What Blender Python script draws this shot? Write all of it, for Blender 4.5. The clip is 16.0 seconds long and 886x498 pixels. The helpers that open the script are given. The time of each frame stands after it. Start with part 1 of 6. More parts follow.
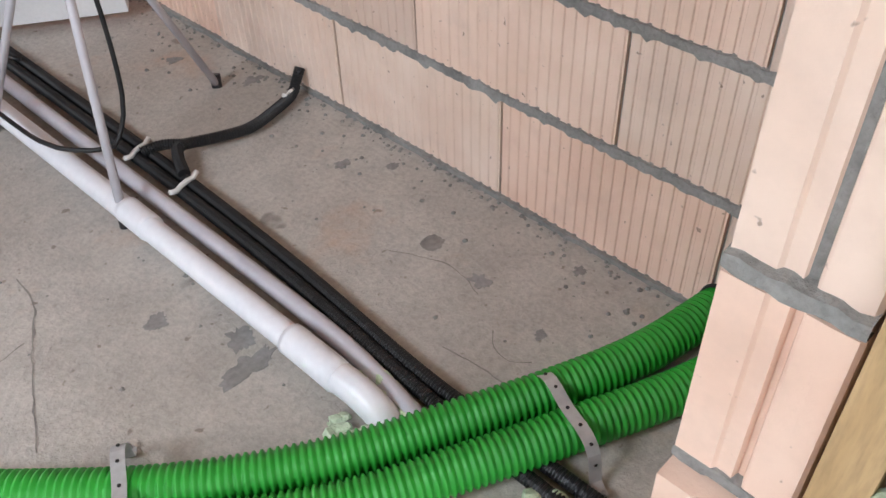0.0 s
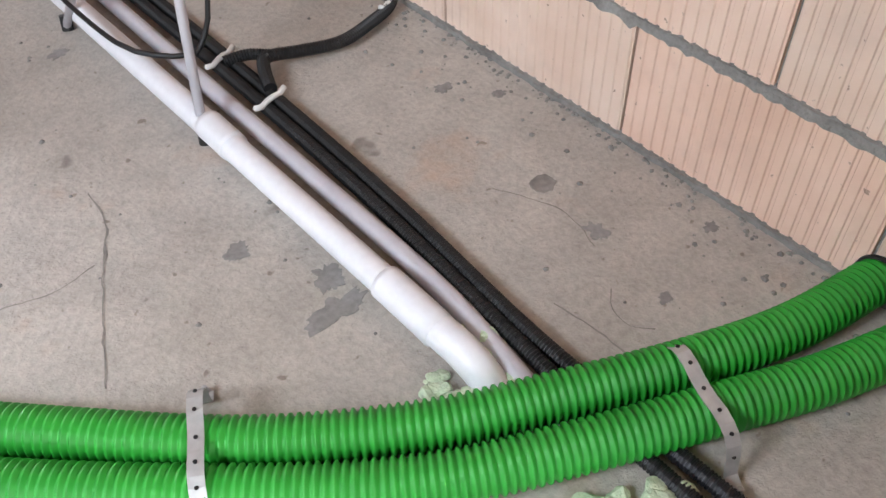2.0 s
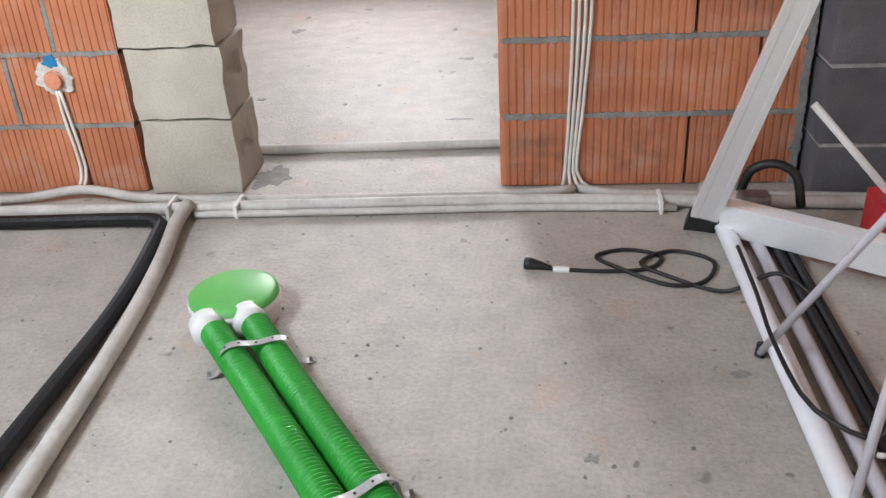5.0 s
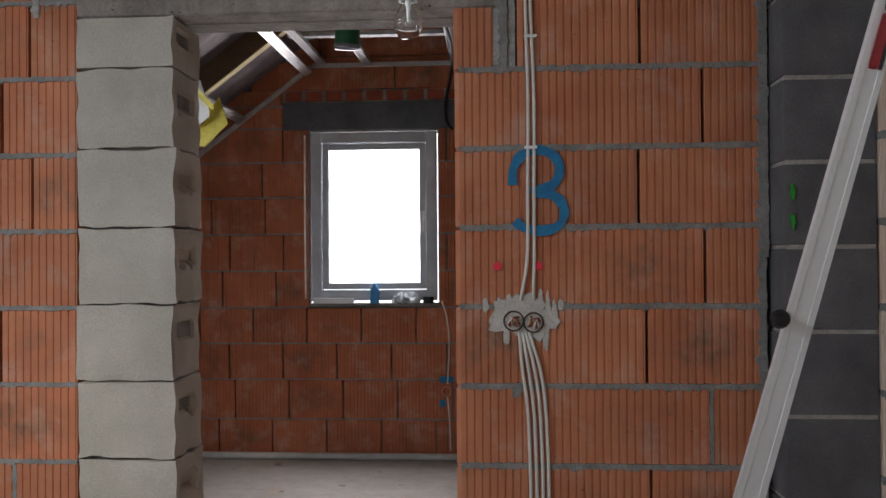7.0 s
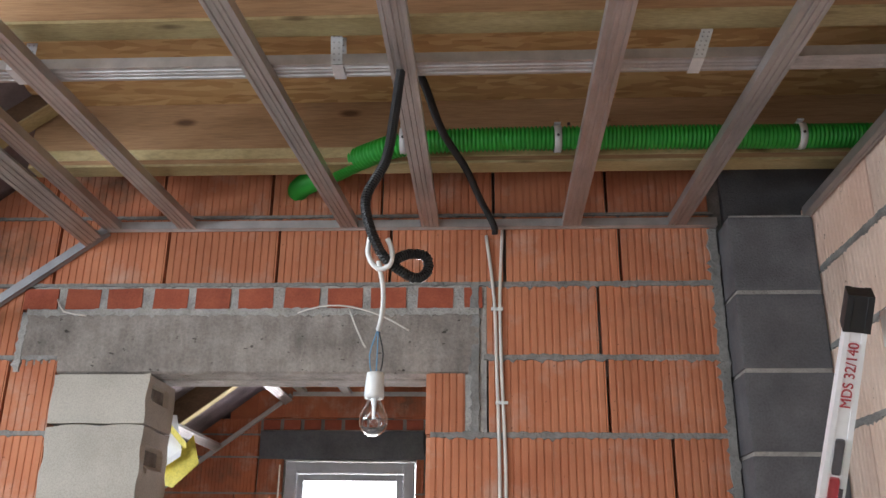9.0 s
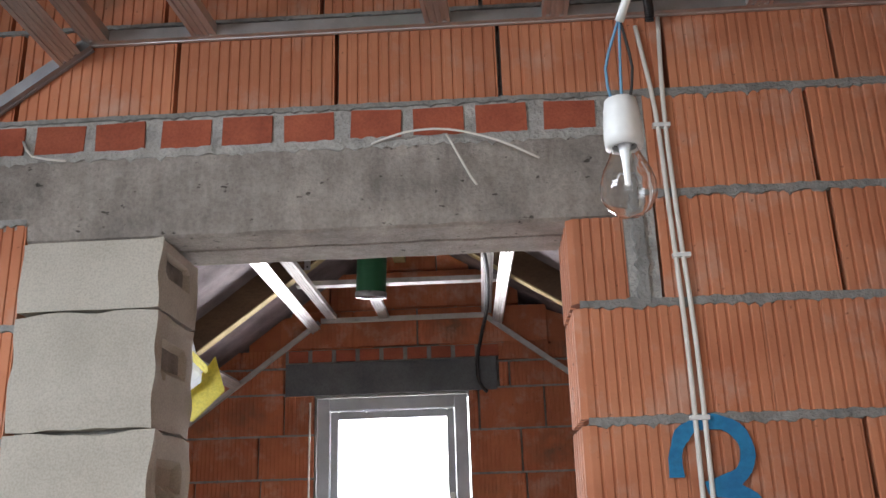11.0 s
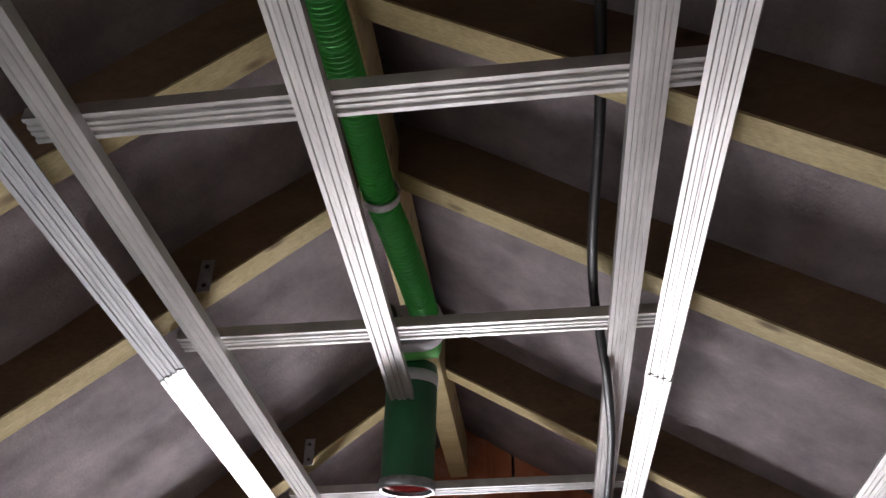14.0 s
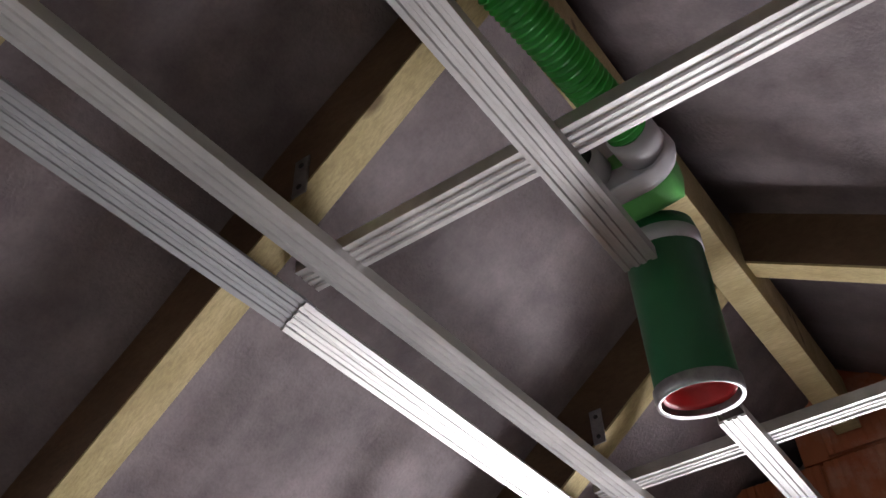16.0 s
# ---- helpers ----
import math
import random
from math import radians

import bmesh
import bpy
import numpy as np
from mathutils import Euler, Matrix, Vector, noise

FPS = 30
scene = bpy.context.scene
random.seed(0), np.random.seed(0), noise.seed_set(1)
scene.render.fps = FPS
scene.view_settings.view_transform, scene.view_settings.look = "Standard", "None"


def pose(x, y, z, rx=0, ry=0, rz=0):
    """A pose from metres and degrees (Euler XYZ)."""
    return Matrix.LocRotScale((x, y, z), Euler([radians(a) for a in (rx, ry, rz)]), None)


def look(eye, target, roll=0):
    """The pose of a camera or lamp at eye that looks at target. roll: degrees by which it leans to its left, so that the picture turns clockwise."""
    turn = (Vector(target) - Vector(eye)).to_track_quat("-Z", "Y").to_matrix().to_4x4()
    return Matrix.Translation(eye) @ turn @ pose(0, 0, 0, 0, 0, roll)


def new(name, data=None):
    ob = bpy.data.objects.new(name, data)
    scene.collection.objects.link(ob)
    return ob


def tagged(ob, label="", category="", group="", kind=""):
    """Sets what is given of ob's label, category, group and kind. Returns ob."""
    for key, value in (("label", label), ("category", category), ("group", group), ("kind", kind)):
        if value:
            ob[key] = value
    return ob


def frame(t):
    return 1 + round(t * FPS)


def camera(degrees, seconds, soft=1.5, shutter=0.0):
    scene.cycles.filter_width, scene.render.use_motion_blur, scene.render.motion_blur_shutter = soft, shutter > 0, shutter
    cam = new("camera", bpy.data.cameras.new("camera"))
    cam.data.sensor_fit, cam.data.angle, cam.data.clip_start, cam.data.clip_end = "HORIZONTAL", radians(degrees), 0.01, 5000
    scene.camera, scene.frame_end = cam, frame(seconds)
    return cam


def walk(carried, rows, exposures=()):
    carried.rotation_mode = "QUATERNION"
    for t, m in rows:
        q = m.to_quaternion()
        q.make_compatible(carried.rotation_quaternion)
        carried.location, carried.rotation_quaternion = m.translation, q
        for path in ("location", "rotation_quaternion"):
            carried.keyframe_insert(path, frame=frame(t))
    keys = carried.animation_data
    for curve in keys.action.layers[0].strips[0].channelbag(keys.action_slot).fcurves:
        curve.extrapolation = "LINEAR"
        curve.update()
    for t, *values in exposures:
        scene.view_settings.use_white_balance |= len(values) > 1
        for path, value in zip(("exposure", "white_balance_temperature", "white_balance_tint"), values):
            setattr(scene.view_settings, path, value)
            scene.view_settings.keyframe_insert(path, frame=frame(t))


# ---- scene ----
cam = camera(53.3, 16.0)

PATH = [
    (0, (0.129, -2.983, 1.201), (1.167, -1.942, -0.156), -2.0),
    (0.5, (0.157, -2.897, 1.126), (1.366, -1.995, -0.188), -3.2),
    (0.6, (0.13, -2.842, 1.124), (1.383, -2.002, -0.19), -1.6),
    (1, (0.203, -2.78, 1.09), (1.469, -1.99, -0.241), 2.0),
    (1.5, (0.197, -2.784, 1.092), (1.331, -1.922, -0.312), 0.2),
    (2, (0.16, -2.805, 1.095), (1.03, -1.767, -0.377), -1.6),
    (2.5, (0.125, -2.82, 1.081), (0.666, -1.606, -0.413), -2.0),
    (3, (0.099, -2.809, 1.076), (0.335, -1.434, -0.357), -3.0),
    (3.5, (0.07, -2.781, 1.1), (0.03, -1.301, -0.245), -4.4),
    (3.7, (0.066, -2.773, 1.106), (-0.068, -1.253, -0.186), -4.4),
    (5.8, (0.122, -2.731, 1.306), (-0.101, -0.83, 0.728), -1.5),
    (6, (0.14, -2.777, 1.272), (-0.062, -0.841, 0.813), 0.8),
    (6.3, (0.099, -2.769, 1.32), (-0.056, -0.803, 0.986), 2.0),
    (6.5, (0.145, -2.778, 1.33), (-0.008, -0.797, 1.097), 0.1),
    (7, (0.151, -2.79, 1.405), (0.012, -0.795, 1.425), -0.4),
    (7.5, (0.166, -2.814, 1.477), (0.024, -0.838, 1.751), -0.3),
    (8, (0.18, -2.848, 1.538), (0.096, -0.916, 2.047), 0.1),
    (8.2, (0.16, -2.913, 1.538), (0.115, -1.002, 2.124), -0.5),
    (8.5, (0.181, -2.851, 1.58), (0.139, -0.962, 2.238), 0.4),
    (9, (0.198, -2.821, 1.591), (0.095, -0.946, 2.279), 0.7),
    (9.5, (0.203, -2.709, 1.588), (-0.049, -0.823, 2.202), 2.4),
    (10, (0.109, -2.465, 1.549), (-0.146, -0.571, 2.138), 3.1),
    (10.2, (0.039, -2.348, 1.549), (-0.191, -0.448, 2.13), 1.9),
    (12.5, (-0.374, -0.956, 1.619), (-0.37, 0.86, 2.457), -2.8),
    (13, (-0.317, -0.651, 1.673), (-0.499, 1.072, 2.673), -0.3),
    (13.5, (-0.309, -0.367, 1.688), (-0.572, 1.283, 2.788), 1.3),
    (14, (-0.375, -0.082, 1.729), (-0.557, 1.518, 2.916), -0.4),
    (14.5, (-0.394, 0.126, 1.748), (-0.638, 1.711, 2.943), 0.0),
    (15, (-0.352, 0.342, 1.771), (-0.8, 1.842, 3.016), 1.0),
    (15.5, (-0.345, 0.577, 1.759), (-0.97, 2.012, 3.005), 0.1),
    (16, (-0.349, 0.861, 1.785), (-1.19, 2.05, 3.155), -2.2),
]
EXPOSURES = [(0.0, 0.48), (0.5, 0.62), (1.0, 0.7), (2.0, 0.72), (2.5, 0.74), (3.0, 0.7), (3.7, 0.42), (5.8, 0.3), (6.5, -0.32), (7.0, -0.98), (7.5, -1.0), (8.0, -0.65), (8.5, -0.15), (9.0, 0.17), (10.2, 0.12), (12.5, -0.2), (13.0, -0.04), (13.5, -0.2), (14.0, -0.45), (15.0, -0.6), (16.0, -0.45)]
walk(cam, [(t, look(eye, target, roll)) for t, eye, target, roll in PATH], EXPOSURES)

# ---- world and light ----
world = bpy.data.worlds.new("sky")
scene.world = world
world.use_nodes = True
wn = world.node_tree
bg = wn.nodes["Background"]
sky = wn.nodes.new("ShaderNodeTexSky")
sky.sky_type, sky.sun_disc = "NISHITA", False
sky.sun_elevation, sky.sun_rotation = radians(38), radians(200)
wn.links.new(sky.outputs["Color"], bg.inputs["Color"])
bg.inputs["Strength"].default_value = 0.12


def sun_lamp():
    lamp = bpy.data.lights.new("sun", "SUN")
    lamp.energy, lamp.angle, lamp.color = 1.2, radians(12), (1.0, 0.96, 0.9)
    ob = new("sun", lamp)
    ob.rotation_euler = (radians(52), 0, radians(-20))
    return ob


def window_light(name, m, sx, sy, watts, color):
    lamp = bpy.data.lights.new(name, "AREA")
    lamp.shape, lamp.size, lamp.size_y, lamp.energy, lamp.color = "RECTANGLE", sx, sy, watts, color
    ob = new(name, lamp)
    ob.matrix_world = m
    return ob


sun_lamp()
DAY = (0.86, 0.94, 1.05)
SOFT_DAY = (0.97, 0.95, 1.0)
# tall opening behind the camera, roof window in the front left slope, window of the far room
window_light("daylight_rear", look((-1.3, -5.05, 1.15), (-0.6, -1.0, 0.8)), 1.7, 2.1, 27, DAY)
window_light("daylight_left", look((-2.12, -1.95, 2.42), (1.0, -1.2, 0.3)), 1.15, 0.9, 78, DAY)
window_light("daylight_gable", look((-0.78, 3.72, 1.72), (-0.78, 0.5, 0.75)), 0.75, 1.05, 98, SOFT_DAY)
# added fill lamp at an unseen roof opening, brightens the white board
window_light("roof_fill_light", look((-2.36, 0.80, 2.22), (-1.2, 2.0, 1.6)), 0.75, 0.55, 26, DAY)


# ---- materials ----
def material(name, build):
    mat = bpy.data.materials.new(name)
    mat.use_nodes = True
    nt = mat.node_tree
    bsdf = nt.nodes["Principled BSDF"]
    build(nt, bsdf)
    return mat


def node(nt, kind, **inputs):
    n = nt.nodes.new(kind)
    for key, value in inputs.items():
        n.inputs[key.replace("_", " ")].default_value = value
    return n


def coords(nt, scale=(1, 1, 1), object_space=False):
    """World-metre coordinates, so that grain has one size everywhere."""
    if object_space:
        src = nt.nodes.new("ShaderNodeTexCoord").outputs["Object"]
    else:
        src = nt.nodes.new("ShaderNodeNewGeometry").outputs["Position"]
    mp = nt.nodes.new("ShaderNodeMapping")
    mp.inputs["Scale"].default_value = scale
    nt.links.new(src, mp.inputs["Vector"])
    return mp.outputs["Vector"]


def noise_tex(nt, vec, scale, detail=4.0, rough=0.55):
    n = node(nt, "ShaderNodeTexNoise", Scale=scale, Detail=detail, Roughness=rough)
    nt.links.new(vec, n.inputs["Vector"])
    return n.outputs["Fac"]


def ramp(nt, fac, stops):
    r = nt.nodes.new("ShaderNodeValToRGB")
    el = r.color_ramp.elements
    while len(el) < len(stops):
        el.new(0.5)
    for e, (pos, col) in zip(el, stops):
        e.position, e.color = pos, (*col, 1)
    nt.links.new(fac, r.inputs["Fac"])
    return r.outputs["Color"]


def mix(nt, kind, fac, a, b):
    m = nt.nodes.new("ShaderNodeMix")
    m.data_type, m.blend_type = "RGBA", kind
    if isinstance(fac, (int, float)):
        m.inputs[0].default_value = fac
    else:
        nt.links.new(fac, m.inputs[0])
    for slot, v in ((6, a), (7, b)):
        if isinstance(v, tuple):
            m.inputs[slot].default_value = (*v, 1)
        else:
            nt.links.new(v, m.inputs[slot])
    return m.outputs[2]


def bump(nt, bsdf, height, strength=0.3, distance=0.01):
    b = node(nt, "ShaderNodeBump", Strength=strength, Distance=distance)
    nt.links.new(height, b.inputs["Height"])
    nt.links.new(b.outputs["Normal"], bsdf.inputs["Normal"])


def object_random(nt):
    return nt.nodes.new("ShaderNodeObjectInfo").outputs["Random"]


def grained(name, dark, light, scale=6.0, fine=90.0, rough=0.85, bumps=0.25, metal=0.0, stretch=(1, 1, 1), vary=0.12,
            object_space=False, dist=0.004, mottle=0.45):
    """A surface with broad stains, fine grain, and a tint of its own for each object."""
    def build(nt, bsdf):
        vec = coords(nt, stretch, object_space)
        broad = noise_tex(nt, vec, scale, 5)
        grain = noise_tex(nt, vec, fine, 3)
        col = ramp(nt, broad, [(0.3, dark), (0.7, light)])
        col = mix(nt, "MULTIPLY", mottle, col, ramp(nt, grain, [(0.3, (0.55, 0.55, 0.55)), (0.6, (1, 1, 1))]))
        if vary:
            col = mix(nt, "MULTIPLY", 1.0, col, ramp(nt, object_random(nt), [(0.0, (1 - vary,) * 3), (1.0, (1, 1, 1))]))
        nt.links.new(col, bsdf.inputs["Base Color"])
        bsdf.inputs["Roughness"].default_value = rough
        bsdf.inputs["Metallic"].default_value = metal
        bump(nt, bsdf, grain, bumps, dist)
    return material(name, build)


def clay_build(base_dark, base_light, sooty):
    def build(nt, bsdf):
        vec = coords(nt)
        rnd = object_random(nt)
        broad = noise_tex(nt, vec, 5.0, 4)
        grain = noise_tex(nt, vec, 140.0, 3)
        col = ramp(nt, broad, [(0.32, base_dark), (0.68, base_light)])
        if sooty:
            # fire marks in the middle of some bricks
            local = coords(nt, (4.2, 0.01, 6.5), True)
            ball = nt.nodes.new("ShaderNodeTexGradient")
            ball.gradient_type = "SPHERICAL"
            nt.links.new(local, ball.inputs["Vector"])
            gate = nt.nodes.new("ShaderNodeMath")
            gate.operation = "MULTIPLY"
            nt.links.new(ball.outputs["Fac"], gate.inputs[0])
            pick = nt.nodes.new("ShaderNodeMapRange")
            pick.inputs["From Min"].default_value, pick.inputs["From Max"].default_value = 0.52, 0.95
            nt.links.new(rnd, pick.inputs["Value"])
            nt.links.new(pick.outputs["Result"], gate.inputs[1])
            soft = nt.nodes.new("ShaderNodeMath")
            soft.operation = "MULTIPLY"
            soft.use_clamp = True
            nt.links.new(gate.outputs[0], soft.inputs[0])
            rag = ramp(nt, noise_tex(nt, vec, 16.0, 4), [(0.3, (0.05,) * 3), (0.7, (1.4,) * 3)])
            nt.links.new(rag, soft.inputs[1])
            col = mix(nt, "MIX", soft.outputs[0], col, sooty)
        smear = ramp(nt, noise_tex(nt, vec, 7.0, 6, 0.65), [(0.52, (0, 0, 0)), (0.75, (0.5, 0.5, 0.5))])
        col = mix(nt, "MIX", smear, col, (0.60, 0.47, 0.39))
        tint = ramp(nt, rnd, [(0.0, (0.80, 0.78, 0.78)), (0.5, (1, 1, 1)), (1.0, (1.0, 0.9, 0.86))])
        col = mix(nt, "MULTIPLY", 1.0, col, tint)
        specks = ramp(nt, noise_tex(nt, vec, 60.0, 2), [(0.24, (0.35, 0.3, 0.28)), (0.3, (1, 1, 1))])
        col = mix(nt, "MULTIPLY", 0.8, col, specks)
        nt.links.new(col, bsdf.inputs["Base Color"])
        bsdf.inputs["Roughness"].default_value = 0.9
        bump(nt, bsdf, grain, 0.35, 0.002)
    return build


CLAY = material("red clay", clay_build((0.475, 0.166, 0.082), (0.61, 0.245, 0.128), (0.24, 0.14, 0.09)))
PALE_CLAY = material("pale clay", clay_build((0.73, 0.552, 0.44), (0.815, 0.66, 0.55), None))
# the red clay darkened: the far room's dimness is in the colour
FAR_CLAY = material("shaded red clay", clay_build((0.42, 0.130, 0.062), (0.53, 0.178, 0.082), (0.22, 0.12, 0.075)))
SOLID_CLAY = grained("solid brick", (0.33, 0.075, 0.04), (0.46, 0.12, 0.06), 14, 160, 0.9, 0.4)
MORTAR = grained("mortar", (0.20, 0.195, 0.185), (0.34, 0.33, 0.31), 14, 120, 0.95, 0.8, vary=0, dist=0.006)
AERATED = grained("aerated concrete", (0.45, 0.41, 0.345), (0.57, 0.525, 0.45), 5, 210, 0.95, 0.5, vary=0.06, dist=0.002)
BEDDING = grained("pale bedding mortar", (0.33, 0.315, 0.29), (0.52, 0.50, 0.47), 20, 120, 0.95, 0.9, vary=0, dist=0.008)


def cast_build(nt, bsdf):
    vec = coords(nt)
    col = ramp(nt, noise_tex(nt, vec, 6.0, 6, 0.62), [(0.3, (0.215, 0.187, 0.163)), (0.7, (0.44, 0.388, 0.342))])
    drips = noise_tex(nt, coords(nt, (22, 22, 3.5)), 1.0, 4, 0.6)
    col = mix(nt, "MULTIPLY", 0.6, col, ramp(nt, drips, [(0.3, (0.62, 0.61, 0.62)), (0.65, (1.15, 1.15, 1.15))]))
    fine = noise_tex(nt, vec, 110.0, 4, 0.65)
    col = mix(nt, "MULTIPLY", 0.6, col, ramp(nt, fine, [(0.3, (0.6, 0.6, 0.6)), (0.62, (1.05, 1.05, 1.05))]))
    pits = ramp(nt, noise_tex(nt, coords(nt, (30, 30, 55)), 1.0, 3, 0.55), [(0.295, (0.2, 0.19, 0.18)), (0.34, (1, 1, 1))])
    col = mix(nt, "MULTIPLY", 0.9, col, pits)
    nt.links.new(col, bsdf.inputs["Base Color"])
    bsdf.inputs["Roughness"].default_value = 0.9
    bump(nt, bsdf, mix(nt, "MULTIPLY", 1.0, fine, pits), 0.8, 0.006)


LINTEL = material("cast concrete", cast_build)
DARK_BLOCK = grained("dark block", (0.105, 0.105, 0.113), (0.18, 0.18, 0.19), 7, 150, 0.92, 0.6, vary=0.15)
GREY_LINTEL = grained("dark lintel", (0.10, 0.105, 0.115), (0.17, 0.175, 0.19), 5, 90, 0.9, 0.4, vary=0)


def wood(name, dark, light, stretch, spots, vary):
    """Sawn timber: long grain, broad tone, dark knots."""
    def build(nt, bsdf):
        grain = noise_tex(nt, coords(nt, stretch), 26, 4, 0.6)
        broad = noise_tex(nt, coords(nt, stretch), 2.2, 5)
        col = ramp(nt, broad, [(0.3, dark), (0.7, light)])
        col = mix(nt, "MULTIPLY", 0.55, col, ramp(nt, grain, [(0.3, (0.55, 0.52, 0.5)), (0.62, (1.05, 1.05, 1.05))]))
        v = node(nt, "ShaderNodeTexVoronoi", Scale=1.0, Randomness=1.0)
        nt.links.new(coords(nt, spots), v.inputs["Vector"])
        knots = ramp(nt, v.outputs["Distance"], [(0.06, (0.28, 0.22, 0.18)), (0.15, (1, 1, 1))])
        col = mix(nt, "MULTIPLY", 0.9, col, knots)
        col = mix(nt, "MULTIPLY", 1.0, col, ramp(nt, object_random(nt), [(0.0, (1 - vary,) * 3), (1.0, (1, 1, 1))]))
        nt.links.new(col, bsdf.inputs["Base Color"])
        bsdf.inputs["Roughness"].default_value = 0.8
        bump(nt, bsdf, grain, 0.3, 0.004)
    return material(name, build)


TIMBER = wood("rough timber", (0.36, 0.20, 0.095), (0.54, 0.32, 0.165), (0.6, 9, 9), (3.2, 9, 9), 0.2)
# rafter bodies: shade under the roof is put into this darker brown
TIMBER_Y = wood("shaded rafter timber", (0.12, 0.068, 0.038), (0.22, 0.13, 0.072), (2, 9, 4), (4.5, 9, 6.5), 0.25)
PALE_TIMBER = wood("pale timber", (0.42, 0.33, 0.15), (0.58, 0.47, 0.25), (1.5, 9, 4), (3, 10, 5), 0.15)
BOARD_TIMBER = grained("sawn board", (0.50, 0.33, 0.16), (0.66, 0.46, 0.25), 3, 30, 0.75, 0.3, stretch=(6, 6, 0.8), vary=0.1)


def membrane_build(nt, bsdf):
    vec = coords(nt)
    folds = noise_tex(nt, coords(nt, (1.3, 6.5, 1.3)), 1.0, 3, 0.5)
    col = ramp(nt, noise_tex(nt, vec, 7.0, 6, 0.62), [(0.3, (0.135, 0.105, 0.112)), (0.7, (0.265, 0.216, 0.222))])
    # shade in the folds is put into the colour too, beside the bump
    col = mix(nt, "MULTIPLY", 0.5, col, ramp(nt, folds, [(0.32, (0.72, 0.70, 0.71)), (0.62, (1.1, 1.1, 1.1))]))
    fibre = noise_tex(nt, vec, 130.0, 3)
    col = mix(nt, "MULTIPLY", 0.3, col, ramp(nt, fibre, [(0.3, (0.6, 0.6, 0.6)), (0.6, (1, 1, 1))]))
    nt.links.new(col, bsdf.inputs["Base Color"])
    bsdf.inputs["Roughness"].default_value = 0.75
    bump(nt, bsdf, mix(nt, "MIX", 0.12, folds, fibre), 0.55, 0.03)


MEMBRANE = material("roof membrane", membrane_build)
PLASTER = grained("bare wall", (0.45, 0.42, 0.39), (0.55, 0.52, 0.48), 3, 80, 0.95, 0.3, vary=0)
PVC = grained("white pvc", (0.78, 0.78, 0.82), (0.86, 0.86, 0.89), 8, 60, 0.36, 0.02, vary=0.03, mottle=0.1)
GREY_PVC = grained("grey pvc", (0.50, 0.48, 0.52), (0.60, 0.58, 0.61), 8, 60, 0.45, 0.05, vary=0.05, mottle=0.1)
BLACK_PLASTIC = grained("black plastic", (0.006, 0.006, 0.007), (0.014, 0.014, 0.015), 10, 90, 0.5, 0.15, vary=0)
WHITE_PLASTIC = grained("white plastic", (0.75, 0.75, 0.73), (0.84, 0.84, 0.82), 12, 80, 0.45, 0.1, vary=0, mottle=0.1)
CABLE = grained("cream cable", (0.68, 0.64, 0.58), (0.80, 0.77, 0.71), 14, 70, 0.5, 0.1, vary=0, mottle=0.1)
GREEN = grained("green duct", (0.015, 0.27, 0.024), (0.024, 0.36, 0.034), 7, 80, 0.5, 0.08, vary=0, mottle=0.1)
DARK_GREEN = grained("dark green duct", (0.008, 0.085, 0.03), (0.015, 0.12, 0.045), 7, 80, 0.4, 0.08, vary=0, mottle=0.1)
LEAF_GREEN = grained("green cap", (0.10, 0.42, 0.09), (0.15, 0.50, 0.13), 7, 80, 0.45, 0.08, vary=0, mottle=0.1)
RED_CAP = grained("red cap", (0.32, 0.010, 0.014), (0.42, 0.018, 0.024), 7, 80, 0.42, 0.08, vary=0, mottle=0.1)
ZINC = grained("galvanised steel", (0.47, 0.455, 0.45), (0.66, 0.64, 0.63), 5, 60, 0.48, 0.1, metal=0.8, stretch=(3, 1, 3), vary=0.2, mottle=0.1)
DULL_ZINC = grained("dull galvanised steel", (0.28, 0.275, 0.285), (0.38, 0.375, 0.385), 5, 60, 0.6, 0.1, metal=0.6, stretch=(3, 1, 3), vary=0.1, mottle=0.1)
DUSTY_PVC = grained("dusty pale pvc", (0.50, 0.475, 0.44), (0.66, 0.635, 0.60), 9, 60, 0.6, 0.1, vary=0.08, mottle=0.3)
ALU = grained("brushed aluminium", (0.88, 0.88, 0.89), (0.92, 0.92, 0.93), 4, 120, 0.3, 0.03, metal=0.2, vary=0, mottle=0.1)
PALE_STEEL = grained("zinc plated strap", (0.62, 0.63, 0.64), (0.78, 0.79, 0.80), 20, 90, 0.5, 0.1, metal=0.25, vary=0, mottle=0.15)
STRAP_STEEL = grained("galvanised strap", (0.40, 0.41, 0.41), (0.58, 0.59, 0.59), 20, 90, 0.45, 0.1, metal=0.5, vary=0, mottle=0.2)
STEEL = grained("dull steel", (0.35, 0.35, 0.36), (0.55, 0.55, 0.56), 20, 90, 0.45, 0.2, metal=1.0, vary=0)
FOAM = grained("green foam", (0.50, 0.62, 0.42), (0.66, 0.76, 0.58), 25, 120, 0.8, 0.8, vary=0)
WOOL = grained("yellow film", (0.70, 0.56, 0.06), (0.82, 0.70, 0.14), 9, 90, 0.5, 0.5, vary=0)
WHITE_BOARD = grained("white board", (0.78, 0.78, 0.77), (0.84, 0.84, 0.83), 5, 80, 0.7, 0.1, vary=0, mottle=0.1)
BLUE_PAINT = grained("blue spray paint", (0.01, 0.15, 0.34), (0.02, 0.24, 0.46), 22, 90, 0.7, 0.2, vary=0)
RED_PAINT = grained("red plastic", (0.55, 0.02, 0.03), (0.68, 0.04, 0.05), 10, 90, 0.45, 0.1, vary=0)
LASER_RED = grained("painted laser spot", (0.80, 0.02, 0.06), (0.9, 0.04, 0.1), 10, 90, 0.6, 0.05, vary=0, mottle=0.0)
